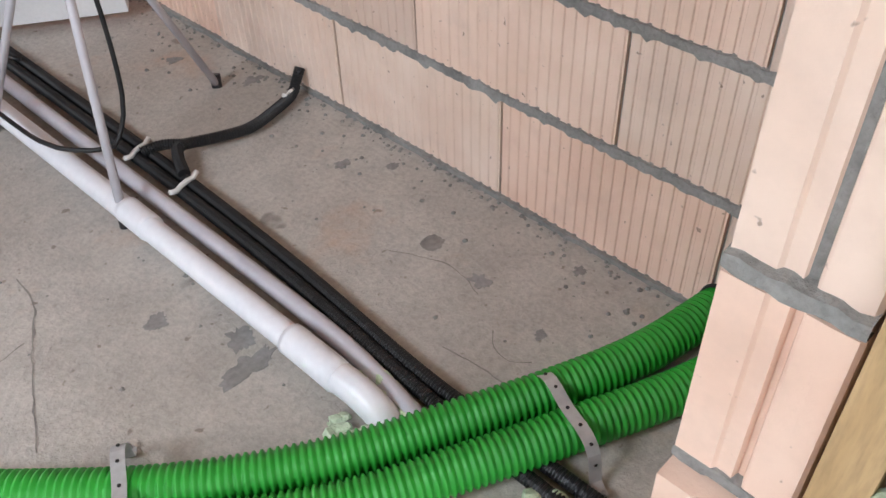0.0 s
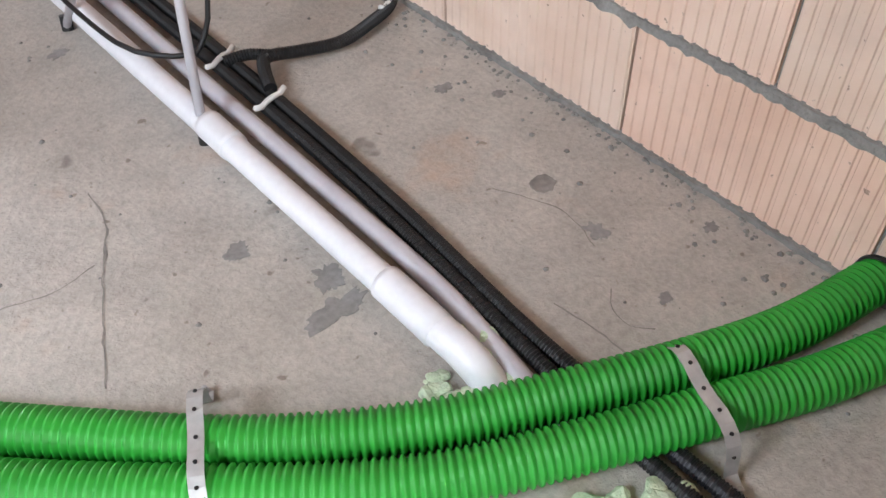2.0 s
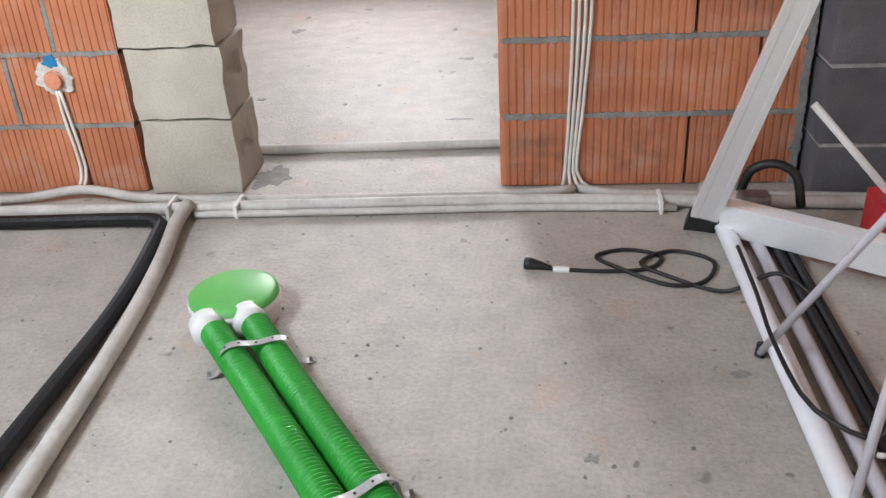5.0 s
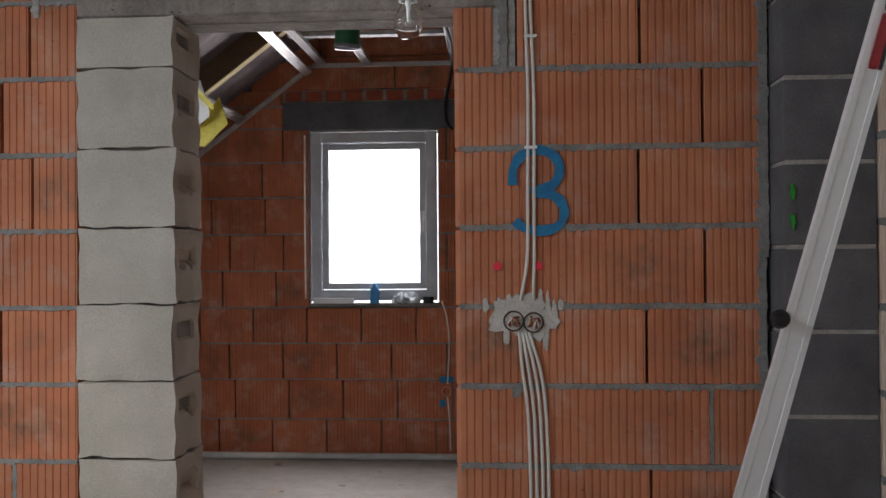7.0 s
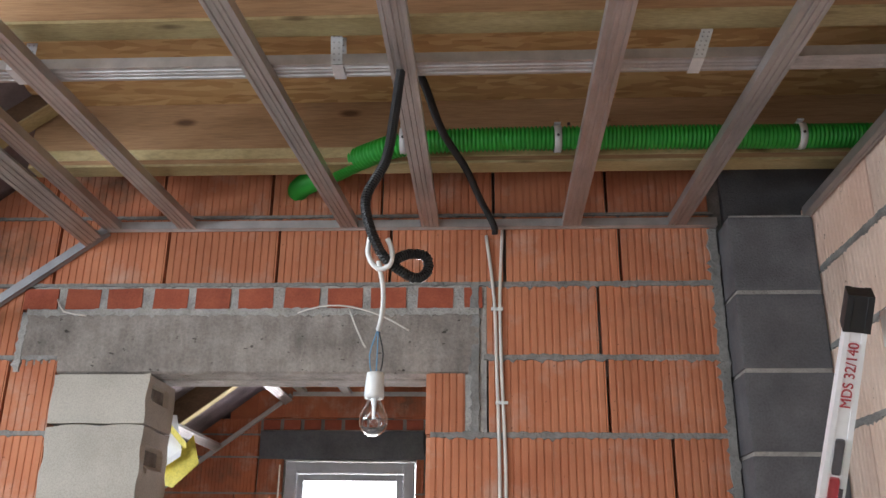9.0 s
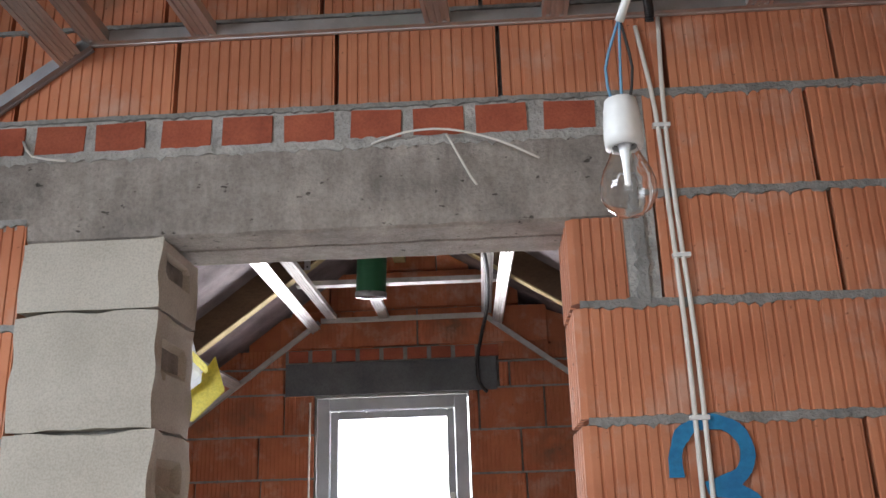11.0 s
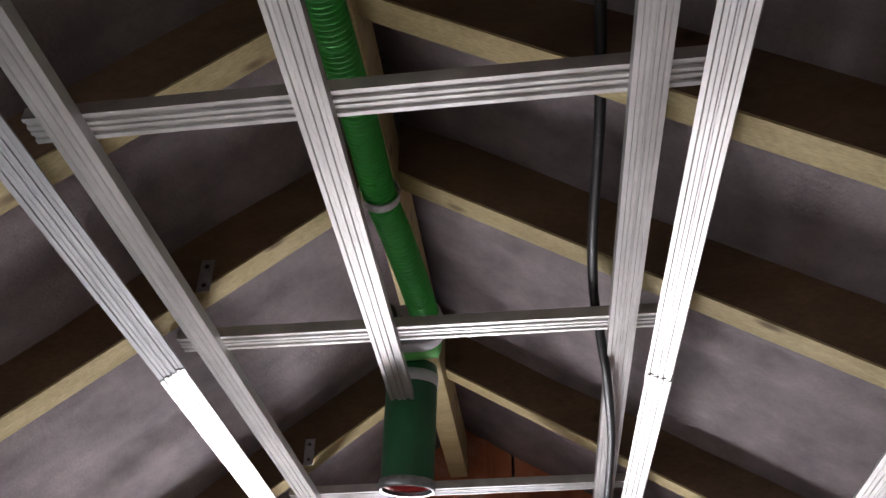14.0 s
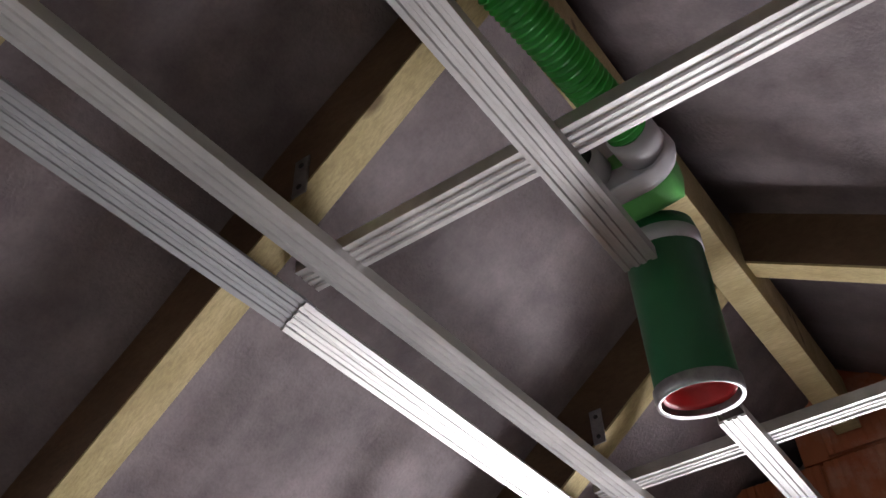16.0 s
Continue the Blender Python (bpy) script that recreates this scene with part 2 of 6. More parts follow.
ORANGE_BOX = grained("orange plastic", (0.62, 0.22, 0.12), (0.72, 0.30, 0.18), 10, 90, 0.5, 0.1, vary=0)
COPPER = grained("copper wire", (0.40, 0.16, 0.09), (0.60, 0.28, 0.16), 30, 90, 0.4, 0.1, metal=0.8, vary=0)
BLUE_WIRE = grained("blue wire", (0.10, 0.25, 0.40), (0.16, 0.34, 0.5), 10, 90, 0.5, 0.1, vary=0)
PVC_FRAME = grained("window frame", (0.46, 0.48, 0.52), (0.58, 0.60, 0.64), 6, 70, 0.5, 0.1, vary=0, mottle=0.1)
RED_INK = grained("red print", (0.42, 0.05, 0.06), (0.5, 0.08, 0.09), 20, 60, 0.6, 0.1, vary=0)
DARK_INK = grained("dark print", (0.10, 0.09, 0.10), (0.16, 0.15, 0.16), 20, 60, 0.6, 0.1, vary=0)


def osb_build(nt, bsdf):
    vec = coords(nt, (1, 1, 1))
    v = node(nt, "ShaderNodeTexVoronoi", Scale=44.0, Randomness=1.0)
    mp = nt.nodes.new("ShaderNodeMapping")
    mp.inputs["Scale"].default_value = (0.3, 1.2, 1.0)
    nt.links.new(vec, mp.inputs["Vector"])
    nt.links.new(mp.outputs["Vector"], v.inputs["Vector"])
    sep = nt.nodes.new("ShaderNodeSeparateColor")
    nt.links.new(v.outputs["Color"], sep.inputs["Color"])
    col = ramp(nt, sep.outputs[0], [(0.0, (0.40, 0.22, 0.085)), (0.5, (0.52, 0.31, 0.13)), (1.0, (0.62, 0.41, 0.20))])
    nt.links.new(col, bsdf.inputs["Base Color"])
    bsdf.inputs["Roughness"].default_value = 0.7
    bump(nt, bsdf, sep.outputs[0], 0.4, 0.003)


OSB = material("strand board", osb_build)


def concrete_floor(nt, bsdf):
    vec = coords(nt)
    broad = noise_tex(nt, vec, 1.6, 6, 0.6)
    mid = noise_tex(nt, vec, 9.0, 5, 0.6)
    fine = noise_tex(nt, vec, 75.0, 4, 0.65)
    col = ramp(nt, broad, [(0.3, (0.42, 0.385, 0.345)), (0.7, (0.56, 0.52, 0.475))])
    col = mix(nt, "MULTIPLY", 0.6, col, ramp(nt, mid, [(0.3, (0.72, 0.71, 0.70)), (0.65, (1.06, 1.05, 1.03))]))
    col = mix(nt, "MULTIPLY", 0.55, col, ramp(nt, fine, [(0.3, (0.6, 0.6, 0.6)), (0.6, (1, 1, 1))]))
    # dark cement spots and brick dust near the wall foot
    spots = ramp(nt, noise_tex(nt, vec, 5.5, 3, 0.5), [(0.29, (0.50, 0.48, 0.47)), (0.315, (1, 1, 1))])
    col = mix(nt, "MULTIPLY", 0.85, col, spots)
    crumbs = ramp(nt, noise_tex(nt, vec, 38.0, 2, 0.5), [(0.26, (0.45, 0.40, 0.36)), (0.31, (1, 1, 1))])
    col = mix(nt, "MULTIPLY", 0.8, col, crumbs)
    dust = ramp(nt, noise_tex(nt, vec, 3.4, 4, 0.6), [(0.60, (0, 0, 0)), (0.72, (0.5, 0.5, 0.5))])
    col = mix(nt, "MIX", dust, col, (0.52, 0.33, 0.22))
    nt.links.new(col, bsdf.inputs["Base Color"])
    rgh = ramp(nt, broad, [(0.3, (0.46, 0.46, 0.46)), (0.7, (0.7, 0.7, 0.7))])
    nt.links.new(rgh, bsdf.inputs["Roughness"])
    pebbly = noise_tex(nt, vec, 34.0, 3, 0.55)
    rel = mix(nt, "MIX", 0.45, mix(nt, "MIX", 0.5, mid, pebbly), fine)
    bump(nt, bsdf, rel, 0.85, 0.009)


FLOOR = material("raw concrete floor", concrete_floor)


def glass_build(nt, bsdf):
    bsdf.inputs["Base Color"].default_value = (1, 1, 1, 1)
    bsdf.inputs["Roughness"].default_value = 0.02
    bsdf.inputs["Transmission Weight"].default_value = 1.0
    bsdf.inputs["IOR"].default_value = 1.45


GLASS = material("clear glass", glass_build)


def blind_build(nt, bsdf):
    out = nt.nodes["Material Output"]
    e = node(nt, "ShaderNodeEmission", Strength=4.5)
    e.inputs["Color"].default_value = (0.95, 0.98, 1.0, 1)
    nt.links.new(e.outputs[0], out.inputs["Surface"])


OVERCAST = material("overcast sky", blind_build)


# ---- mesh helpers ----
def add_box(bm, x0, x1, y0, y1, z0, z1, bevel=0.0):
    vs = [bm.verts.new(p) for p in ((x0, y0, z0), (x1, y0, z0), (x1, y1, z0), (x0, y1, z0),
                                    (x0, y0, z1), (x1, y0, z1), (x1, y1, z1), (x0, y1, z1))]
    fs = [bm.faces.new([vs[i] for i in f]) for f in
          ((3, 2, 1, 0), (4, 5, 6, 7), (0, 1, 5, 4), (1, 2, 6, 5), (2, 3, 7, 6), (3, 0, 4, 7))]
    if bevel:
        edges = {e for f in fs for e in f.edges}
        bmesh.ops.bevel(bm, geom=list(edges), offset=bevel, segments=2, affect="EDGES", profile=0.7)
    return bm


def box(x0, x1, y0, y1, z0, z1, bevel=0.0):
    return add_box(bmesh.new(), x0, x1, y0, y1, z0, z1, bevel)


def mesh_from(bm, name, mat, smooth=False):
    me = bpy.data.meshes.new(name)
    bm.normal_update()
    bm.to_mesh(me)
    bm.free()
    me.materials.append(mat)
    if smooth:
        for p in me.polygons:
            p.use_smooth = True
    return me


def thing(name, bm, mat, label, category, group="", kind="", smooth=False):
    ob = new(name, mesh_from(bm, name, mat, smooth))
    return tagged(ob, label, category, group, kind)


def part(name, bm, mat, parent, label="", smooth=False):
    ob = new(name, mesh_from(bm, name, mat, smooth))
    ob.parent = parent
    return tagged(ob, label)


def group_thing(name, at, label, category, group="", kind=""):
    ob = new(name)
    ob.location = at
    bpy.context.view_layer.update()
    return tagged(ob, label, category, group, kind)


def part_at(name, bm, mat, parent, label="", smooth=False):
    """A part modelled in world coordinates under a thing that stands elsewhere."""
    ob = part(name, bm, mat, parent, label, smooth)
    ob.matrix_parent_inverse = parent.matrix_world.inverted()
    return ob


def spline(points, step=0.02):
    """A smooth line through the points, cut at even steps."""
    ps = [Vector(p) for p in points]
    ps = [2 * ps[0] - ps[1], *ps, 2 * ps[-1] - ps[-2]]
    out = []
    for a, b, c, d in zip(ps, ps[1:], ps[2:], ps[3:]):
        n = max(2, int((c - b).length / step))
        for i in range(n):
            t = i / n
            out.append(0.5 * ((2 * b) + (c - a) * t + (2 * a - 5 * b + 4 * c - d) * t * t + (3 * b - a - 3 * c + d) * t ** 3))
    out.append(ps[-2])
    return out


def tube(points, radius, seg=12, bm=None, caps=True, rings=None):
    """A tube along the points; rings gives each ring its radius."""
    bm = bm or bmesh.new()
    ps = [Vector(p) for p in points]
    side, last = None, []
    for i, p in enumerate(ps):
        way = (ps[min(i + 1, len(ps) - 1)] - ps[max(i - 1, 0)]).normalized()
        if side is None:
            side = way.orthogonal().normalized()
        side = (side - way * side.dot(way)).normalized()
        up = way.cross(side)
        r = rings[i] if rings else radius
        ring = [bm.verts.new(p + (side * math.cos(a) + up * math.sin(a)) * r)
                for a in (2 * math.pi * k / seg for k in range(seg))]
        if last:
            for k in range(seg):
                bm.faces.new((last[k], last[(k + 1) % seg], ring[(k + 1) % seg], ring[k]))
        elif caps:
            bm.faces.new(list(reversed(ring)))
        last = ring
    if caps:
        bm.faces.new(last)
    return bm


def ribbed(points, radius, pitch, depth, seg=16):
    """A corrugated hose: crests and troughs along an even line."""
    line = spline(points, 0.01)
    length, cum = 0.0, [0.0]
    for a, b in zip(line, line[1:]):
        length += (b - a).length
        cum.append(length)
    n = int(length / pitch)
    pts, radii, j = [], [], 0
    for i in range(n * 4):
        s = length * i / (n * 4)
        while j < len(cum) - 2 and cum[j + 1] < s:
            j += 1
        t = (s - cum[j]) / max(1e-6, cum[j + 1] - cum[j])
        pts.append(line[j].lerp(line[j + 1], t))
        radii.append(radius if i % 4 in (0, 1) else radius - depth)
    return tube(pts, radius, seg, rings=radii)


def prism(profile, length, bm=None):
    """A flat outline in x and z, drawn out along y."""
    bm = bm or bmesh.new()
    a = [bm.verts.new((x, 0, z)) for x, z in profile]
    b = [bm.verts.new((x, length, z)) for x, z in profile]
    n = len(profile)
    for i in range(n):
        bm.faces.new((a[i], a[(i + 1) % n], b[(i + 1) % n], b[i]))
    bm.faces.new(list(reversed(a)))
    bm.faces.new(b)
    bmesh.ops.recalc_face_normals(bm, faces=bm.faces)
    return bm


def lathe(outline, seg=32, bm=None):
    """A body of revolution about z from (radius, height) pairs."""
    bm = bm or bmesh.new()
    rings = [[bm.verts.new((r * math.cos(2 * math.pi * k / seg), r * math.sin(2 * math.pi * k / seg), z)) for k in range(seg)]
             for r, z in outline]
    for a, b in zip(rings, rings[1:]):
        for k in range(seg):
            bm.faces.new((a[k], a[(k + 1) % seg], b[(k + 1) % seg], b[k]))
    return bm


def moved(bm, m):
    bmesh.ops.transform(bm, matrix=m, verts=bm.verts)
    return bm


def roughen(bm, amount, freq):
    for v in bm.verts:
        v.co += Vector(noise.noise_vector(v.co * freq)) * amount
    return bm


def along(a, b, up=(0, 0, 1)):
    """The pose that lays y from a to b with z near up."""
    a, b = Vector(a), Vector(b)
    y = (b - a).normalized()
    x = y.cross(Vector(up)).normalized()
    z = x.cross(y)
    m = Matrix((x, y, z)).transposed().to_4x4()
    m.translation = a
    return m


# ---- setting ----
A_BACK, B_FACE, GABLE, RIDGE, SLOPE = 0.25, 1.245, 3.40, -0.76, 0.75
LEFT, REAR, FAR_RIDGE = -2.75, -4.9, -0.69

bm = bmesh.new()
add_box(bm, -3.2, 2.2, -5.4, 3.9, -0.2, 0.0)
floor = thing("floor", bm, FLOOR, "raw grey concrete screed floor with stains and cracks", "floor", kind="structure")


def roof_z(x, far=False):
    """Height of the rafters' undersides; the far room's roof has a flatter right slope."""
    if far:
        return 3.195 - (0.63 if x > FAR_RIDGE else 0.75) * abs(x - FAR_RIDGE)
    return 3.32 - SLOPE * abs(x - RIDGE)


def slab(a, b, c, d, thick):
    """A sheet through four corners with thickness upward."""
    bm = bmesh.new()
    lo = [bm.verts.new(p) for p in (a, b, c, d)]
    hi = [bm.verts.new(Vector(p) + Vector((0, 0, thick))) for p in (a, b, c, d)]
    bm.faces.new(lo), bm.faces.new(list(reversed(hi)))
    for i in range(4):
        bm.faces.new((lo[i], hi[i], hi[(i + 1) % 4], lo[(i + 1) % 4]))
    bmesh.ops.recalc_face_normals(bm, faces=bm.faces)
    return bm


# roof membranes over both rooms, with an unseen opening added in the far room's left slope
def roof_strip(name, x0, x1, y0, y1, lift, mat, label):
    bm = bmesh.new()
    nx, ny = 14, max(4, int((y1 - y0) / 0.035))
    grid = []
    for i in range(nx + 1):
        row = []
        for j in range(ny + 1):
            x, y = x0 + (x1 - x0) * i / nx, y0 + (y1 - y0) * j / ny
            sag = 0.016 * noise.noise(Vector((x * 3, y * 4, lift))) - 0.012 * abs(math.sin(y * 3.3)) + 0.020 * noise.noise(Vector((x * 2.2, y * 11, lift + 4)))
            row.append(bm.verts.new((x, y, roof_z(x, y0 > 0.1) + lift + sag)))
        grid.append(row)
    for i in range(nx):
        for j in range(ny):
            bm.faces.new((grid[i][j], grid[i][j + 1], grid[i + 1][j + 1], grid[i + 1][j]))
    ob = thing(name, bm, mat, label, "roof underlay", kind="structure", smooth=True)
    so = ob.modifiers.new("thickness", "SOLIDIFY")
    so.thickness, so.offset = 0.02, 1 if x0 < x1 else -1
    return ob


U = "grey roofing membrane stretched over the rafters"
roof_strip("ceiling_membrane", FAR_RIDGE, 2.2, 0.25, 3.78, 0.205, MEMBRANE, U)
roof_strip("ceiling_membrane", -2.05, FAR_RIDGE, 0.25, 3.78, 0.205, MEMBRANE, U)
roof_strip("ceiling_membrane", -3.1, -2.05, 1.25, 3.78, 0.205, MEMBRANE, U)
roof_strip("ceiling_membrane", -3.1, -2.65, 0.25, 1.25, 0.205, MEMBRANE, U)
roof_strip("ceiling_membrane", -1.65, RIDGE, REAR - 0.2, 0.0, 0.12, MEMBRANE, U)
roof_strip("ceiling_membrane", -3.2, -1.65, -1.5, 0.0, 0.12, MEMBRANE, U)
roof_strip("ceiling_membrane", -3.2, -1.65, REAR - 0.2, -2.7, 0.12, MEMBRANE, U)
roof_strip("ceiling_membrane", -3.2, -2.5, -2.7, -1.5, 0.12, MEMBRANE, U)

bm = box(-1.3, 2.2, REAR - 0.2, 0.24, 3.02, 3.06)
thing("ceiling_deck", bm, OSB, "strand board deck laid over the ceiling beams", "ceiling", kind="structure")

# plain walls that close the place
def plain_wall(name, x0, x1, y0, y1, z0, z1):
    return thing(name, box(x0, x1, y0, y1, z0, z1), PLASTER, "bare unplastered wall closing the room", "wall", kind="structure")


plain_wall("wall_left", -3.2, LEFT, REAR, 3.9, 0, 1.75)
plain_wall("wall_right_far", 1.95, 2.2, 0.25, 3.9, 0, 1.6)
plain_wall("wall_right_rear", 1.36, 1.6, REAR, -2.95, 0, 3.0)
rear = new("wall_rear")
tagged(rear, "bare rear wall with a tall opening to the daylight", "wall", kind="structure")
for i, (x0, x1, z0, z1) in enumerate(((-3.2, -2.2, 0, 3.1), (-0.4, 1.6, 0, 3.1), (-2.2, -0.4, 2.45, 3.1))):
    part("panel", box(x0, x1, REAR - 0.25, REAR, z0, z1), PLASTER, rear)

# ---- roof timbers ----
def rafter(y, side, w=0.065, depth=0.2, x_far=1.6):
    """One rafter: a body in the shade-darkened brown, and its pale planed underside."""
    s = 1 if side > 0 else -1
    far = y > 0
    top = FAR_RIDGE + (0.02 if s > 0 else -0.057) if far else RIDGE + s * 0.012
    x0, x1 = top, RIDGE + s * x_far
    ob = group_thing("rafter", (x0, y, roof_z(x0, far)), "rough brown timber rafter shaded dark, with a pale sawn underside", "rafter",
                     "rafters of the roof")
    bm = bmesh.new()
    for a, b, lo, hi in ((x0, x1, 0.004, depth),):
        vs = [(a, y - w / 2, roof_z(a, far) + lo), (b, y - w / 2, roof_z(b, far) + lo), (b, y - w / 2, roof_z(b, far) + hi), (a, y - w / 2, roof_z(a, far) + hi)]
        f = [bm.verts.new(v) for v in vs]
        g = [bm.verts.new((v[0], y + w / 2, v[2])) for v in vs]
        bm.faces.new(f), bm.faces.new(list(reversed(g)))
        for i in range(4):
            bm.faces.new((f[i], g[i], g[(i + 1) % 4], f[(i + 1) % 4]))
    bmesh.ops.recalc_face_normals(bm, faces=bm.faces)
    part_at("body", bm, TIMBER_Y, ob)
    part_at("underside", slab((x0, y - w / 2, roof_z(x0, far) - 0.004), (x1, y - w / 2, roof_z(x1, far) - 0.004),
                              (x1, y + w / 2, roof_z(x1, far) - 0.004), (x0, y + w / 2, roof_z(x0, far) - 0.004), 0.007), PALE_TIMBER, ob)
    return ob


for y in (0.45, 1.03, 1.575, 2.59):
    rafter(y, 1, x_far=2.6)
    rafter(y, -1, x_far=2.0)
for y in (-0.36, -1.12, -2.95, -3.75):
    rafter(y, -1, x_far=2.1, depth=0.12)

for y, x, z in ((1.575, -1.118, 2.905), (2.59, -1.118, 2.905)):
    ob = group_thing("angle_bracket", (x, y - 0.034, z), "small dark steel angle bracket screwed to the rafter", "bracket", "rafter brackets")
    part_at("plate", box(x - 0.016, x + 0.016, y - 0.0365, y - 0.0325, z - 0.045, z + 0.045, 0.001), STEEL, ob)
    for dz in (-0.027, 0.026):
        part_at("screw", moved(lathe([(0.006, 0.0), (0.005, 0.002), (0.0, 0.003)], 10), Matrix.Translation((x, y - 0.0365, z + dz)) @ pose(0, 0, 0, 90, 0, 0)), BLACK_PLASTIC, ob)
thing("ridge_board", box(-0.745, -0.672, 0.26, 3.38, 3.125, 3.30, 0.004), PALE_TIMBER, "pale sawn board running under the ridge", "board")


def beam(y, x0=-1.28, x1=1.95):
    ob = group_thing("ceiling_beam", ((x0 + x1) / 2, y, 2.8), "rough brown timber ceiling beam with a pale underside", "beam",
                     "ceiling beams")
    part_at("body", box(x0, x1, y - 0.035, y + 0.035, 2.806, 3.02), TIMBER, ob)
    part_at("underside", box(x0, x1, y - 0.036, y + 0.036, 2.797, 2.805), PALE_TIMBER, ob)
    return ob


for y in (-0.28, -1.06, -1.85, -2.65, -3.45, -4.3):
    ob = beam(y)
    if y == -0.28:
        part_at("waney_edge", box(-1.28, 1.95, -0.3185, -0.315, 2.82, 2.856, 0.001), PALE_TIMBER, ob, "pale strip along the lower edge")

ob = group_thing("timber_cleat", (0.50, -0.325, 2.93), "short brown timber cleat screwed to the ceiling beam", "cleat")
part_at("block", box(0.42, 0.585, -0.337, -0.3155, 2.895, 2.945, 0.004), TIMBER, ob)
for x in (0.452, 0.553):
    part_at("screw", moved(lathe([(0.006, 0.0), (0.005, 0.003), (0.0, 0.004)], 10), Matrix.Translation((x, -0.337, 2.918)) @ pose(0, 0, 0, 90, 0, 0)), BLACK_PLASTIC, ob)

# ---- steel ceiling profiles ----
CD = [(-0.03, 0.027), (-0.03, 0.0), (-0.021, 0.0), (-0.019, 0.004), (-0.012, 0.004), (-0.010, 0.0), (-0.003, 0.0), (-0.0015, 0.003),
      (0.0015, 0.003), (0.003, 0.0), (0.010, 0.0), (0.012, 0.004), (0.019, 0.004), (0.021, 0.0), (0.03, 0.0), (0.03, 0.027),
      (0.022, 0.027), (0.022, 0.0245), (0.0275, 0.0245), (0.0275, 0.0065), (-0.0275, 0.0065), (-0.0275, 0.0245), (-0.022, 0.0245), (-0.022, 0.027)]
UD = [(-0.014, 0.028), (-0.014, 0.0), (-0.005, 0.0), (-0.004, 0.002), (0.004, 0.002), (0.005, 0.0), (0.014, 0.0), (0.014, 0.028), (0.0128, 0.028),
      (0.0128, 0.003), (-0.0128, 0.003), (-0.0128, 0.028)]


def steel_bar(a, b, outline=CD, up=(0, 0, 1), name="ceiling_profile", label="galvanised steel ceiling profile with long grooves", mat=None):
    length = (Vector(b) - Vector(a)).length
    ob = thing(name, prism(outline, length), mat or ZINC, label, "steel profile", "steel ceiling framework")
    ob.matrix_world = along(a, b, up)
    return ob


# front room
Z1 = 2.695
for xa, xb in ((-0.84, -0.88), (-0.277, -0.333), (0.0, 0.0), (0.478, 0.478), (0.83, 0.86)):
    steel_bar((xa, -0.03, Z1), (xa + (xb - xa) * 4.0, -3.2, Z1))
steel_bar((-1.105, -0.03, Z1), (-1.105, -3.2, Z1))
steel_bar((-1.165, -0.03, Z1 - 0.045), (-1.165, -3.2, Z1 - 0.045), up=(-0.6, 0, 0.8))
for y in (-0.985, -2.0, -2.95):
    steel_bar((-1.13, y, Z1 + 0.03), (1.22, y, Z1 + 0.03))
steel_bar((-1.13, -0.016, Z1), (0.965, -0.016, Z1), UD, name="wall_track", label="thin galvanised steel track along the brick wall")
steel_bar((1.225, -0.13, Z1 - 0.01), (1.225, -3.0, Z1 - 0.01), UD, name="wall_track", label="thin galvanised steel track along the block wall")
steel_bar((-1.12, -0.016, Z1 - 0.01), (-2.4, -0.016, Z1 - 0.01 - 1.28 * SLOPE), UD, (0.6, 0, 0.8), "wall_track", "sloping galvanised steel track on the brick wall", DULL_ZINC)
steel_bar((-1.5, -0.03, 2.37), (-1.5, -3.2, 2.37), up=(-0.6, 0, 0.8))
# far room
Z2 = 2.76
steel_bar((-1.122, 0.27, Z2), (-1.13, 3.38, Z2 + 0.02))
steel_bar((-1.195, 0.27, Z2 - 0.06), (-1.195, 1.655, Z2 - 0.06), up=(-0.55, 0, 0.83), label="dull galvanised steel profile joined to another", mat=DULL_ZINC)
steel_bar((-1.195, 1.63, Z2 - 0.063), (-1.225, 3.38, Z2 - 0.05), up=(-0.55, 0, 0.83))
steel_bar((-0.150, 0.27, Z2), (-0.185, 3.38, Z2 + 0.02))
steel_bar((-0.045, 0.27, Z2 - 0.045), (-0.085, 1.84, Z2 - 0.045), up=(0.4, 0, 0.9))
steel_bar((-0.083, 1.815, Z2 - 0.048), (-0.125, 3.38, Z2 - 0.04), up=(0.4, 0, 0.9))
steel_bar((-0.69, 0.27, Z2 + 0.002), (-0.714, 1.946, Z2 + 0.002))
steel_bar((-0.79, 2.5, Z2 + 0.005), (-0.81, 3.38, Z2 + 0.01))
for ya, yb, z in ((0.925, 0.925, Z2 + 0.03), (1.655, 1.68, Z2 + 0.03), (2.68, 2.70, Z2 + 0.04)):
    steel_bar((-1.20, ya, z), (-0.06, yb, z))
for s, x0 in ((1, -0.2), (-1, -1.2)):
    steel_bar((x0, GABLE - 0.014, Z2 - 0.005), (x0 + s * 1.15, GABLE - 0.014, Z2 - 0.005 - 1.15 * SLOPE), UD, (-0.6 * s, 0, 0.8), "wall_track",
              "sloping galvanised steel track on the gable wall")
steel_bar((-1.2, GABLE - 0.014, Z2), (-0.2, GABLE - 0.014, Z2), UD, name="wall_track", label="level galvanised steel track on the gable wall")
steel_bar((0.30, 0.27, Z2 - 0.375), (0.30, 3.38, Z2 - 0.375), up=(0.6, 0, 0.8))
steel_bar((-1.70, 0.27, Z2 - 0.375), (-1.70, 3.38, Z2 - 0.375), up=(-0.6, 0, 0.8))

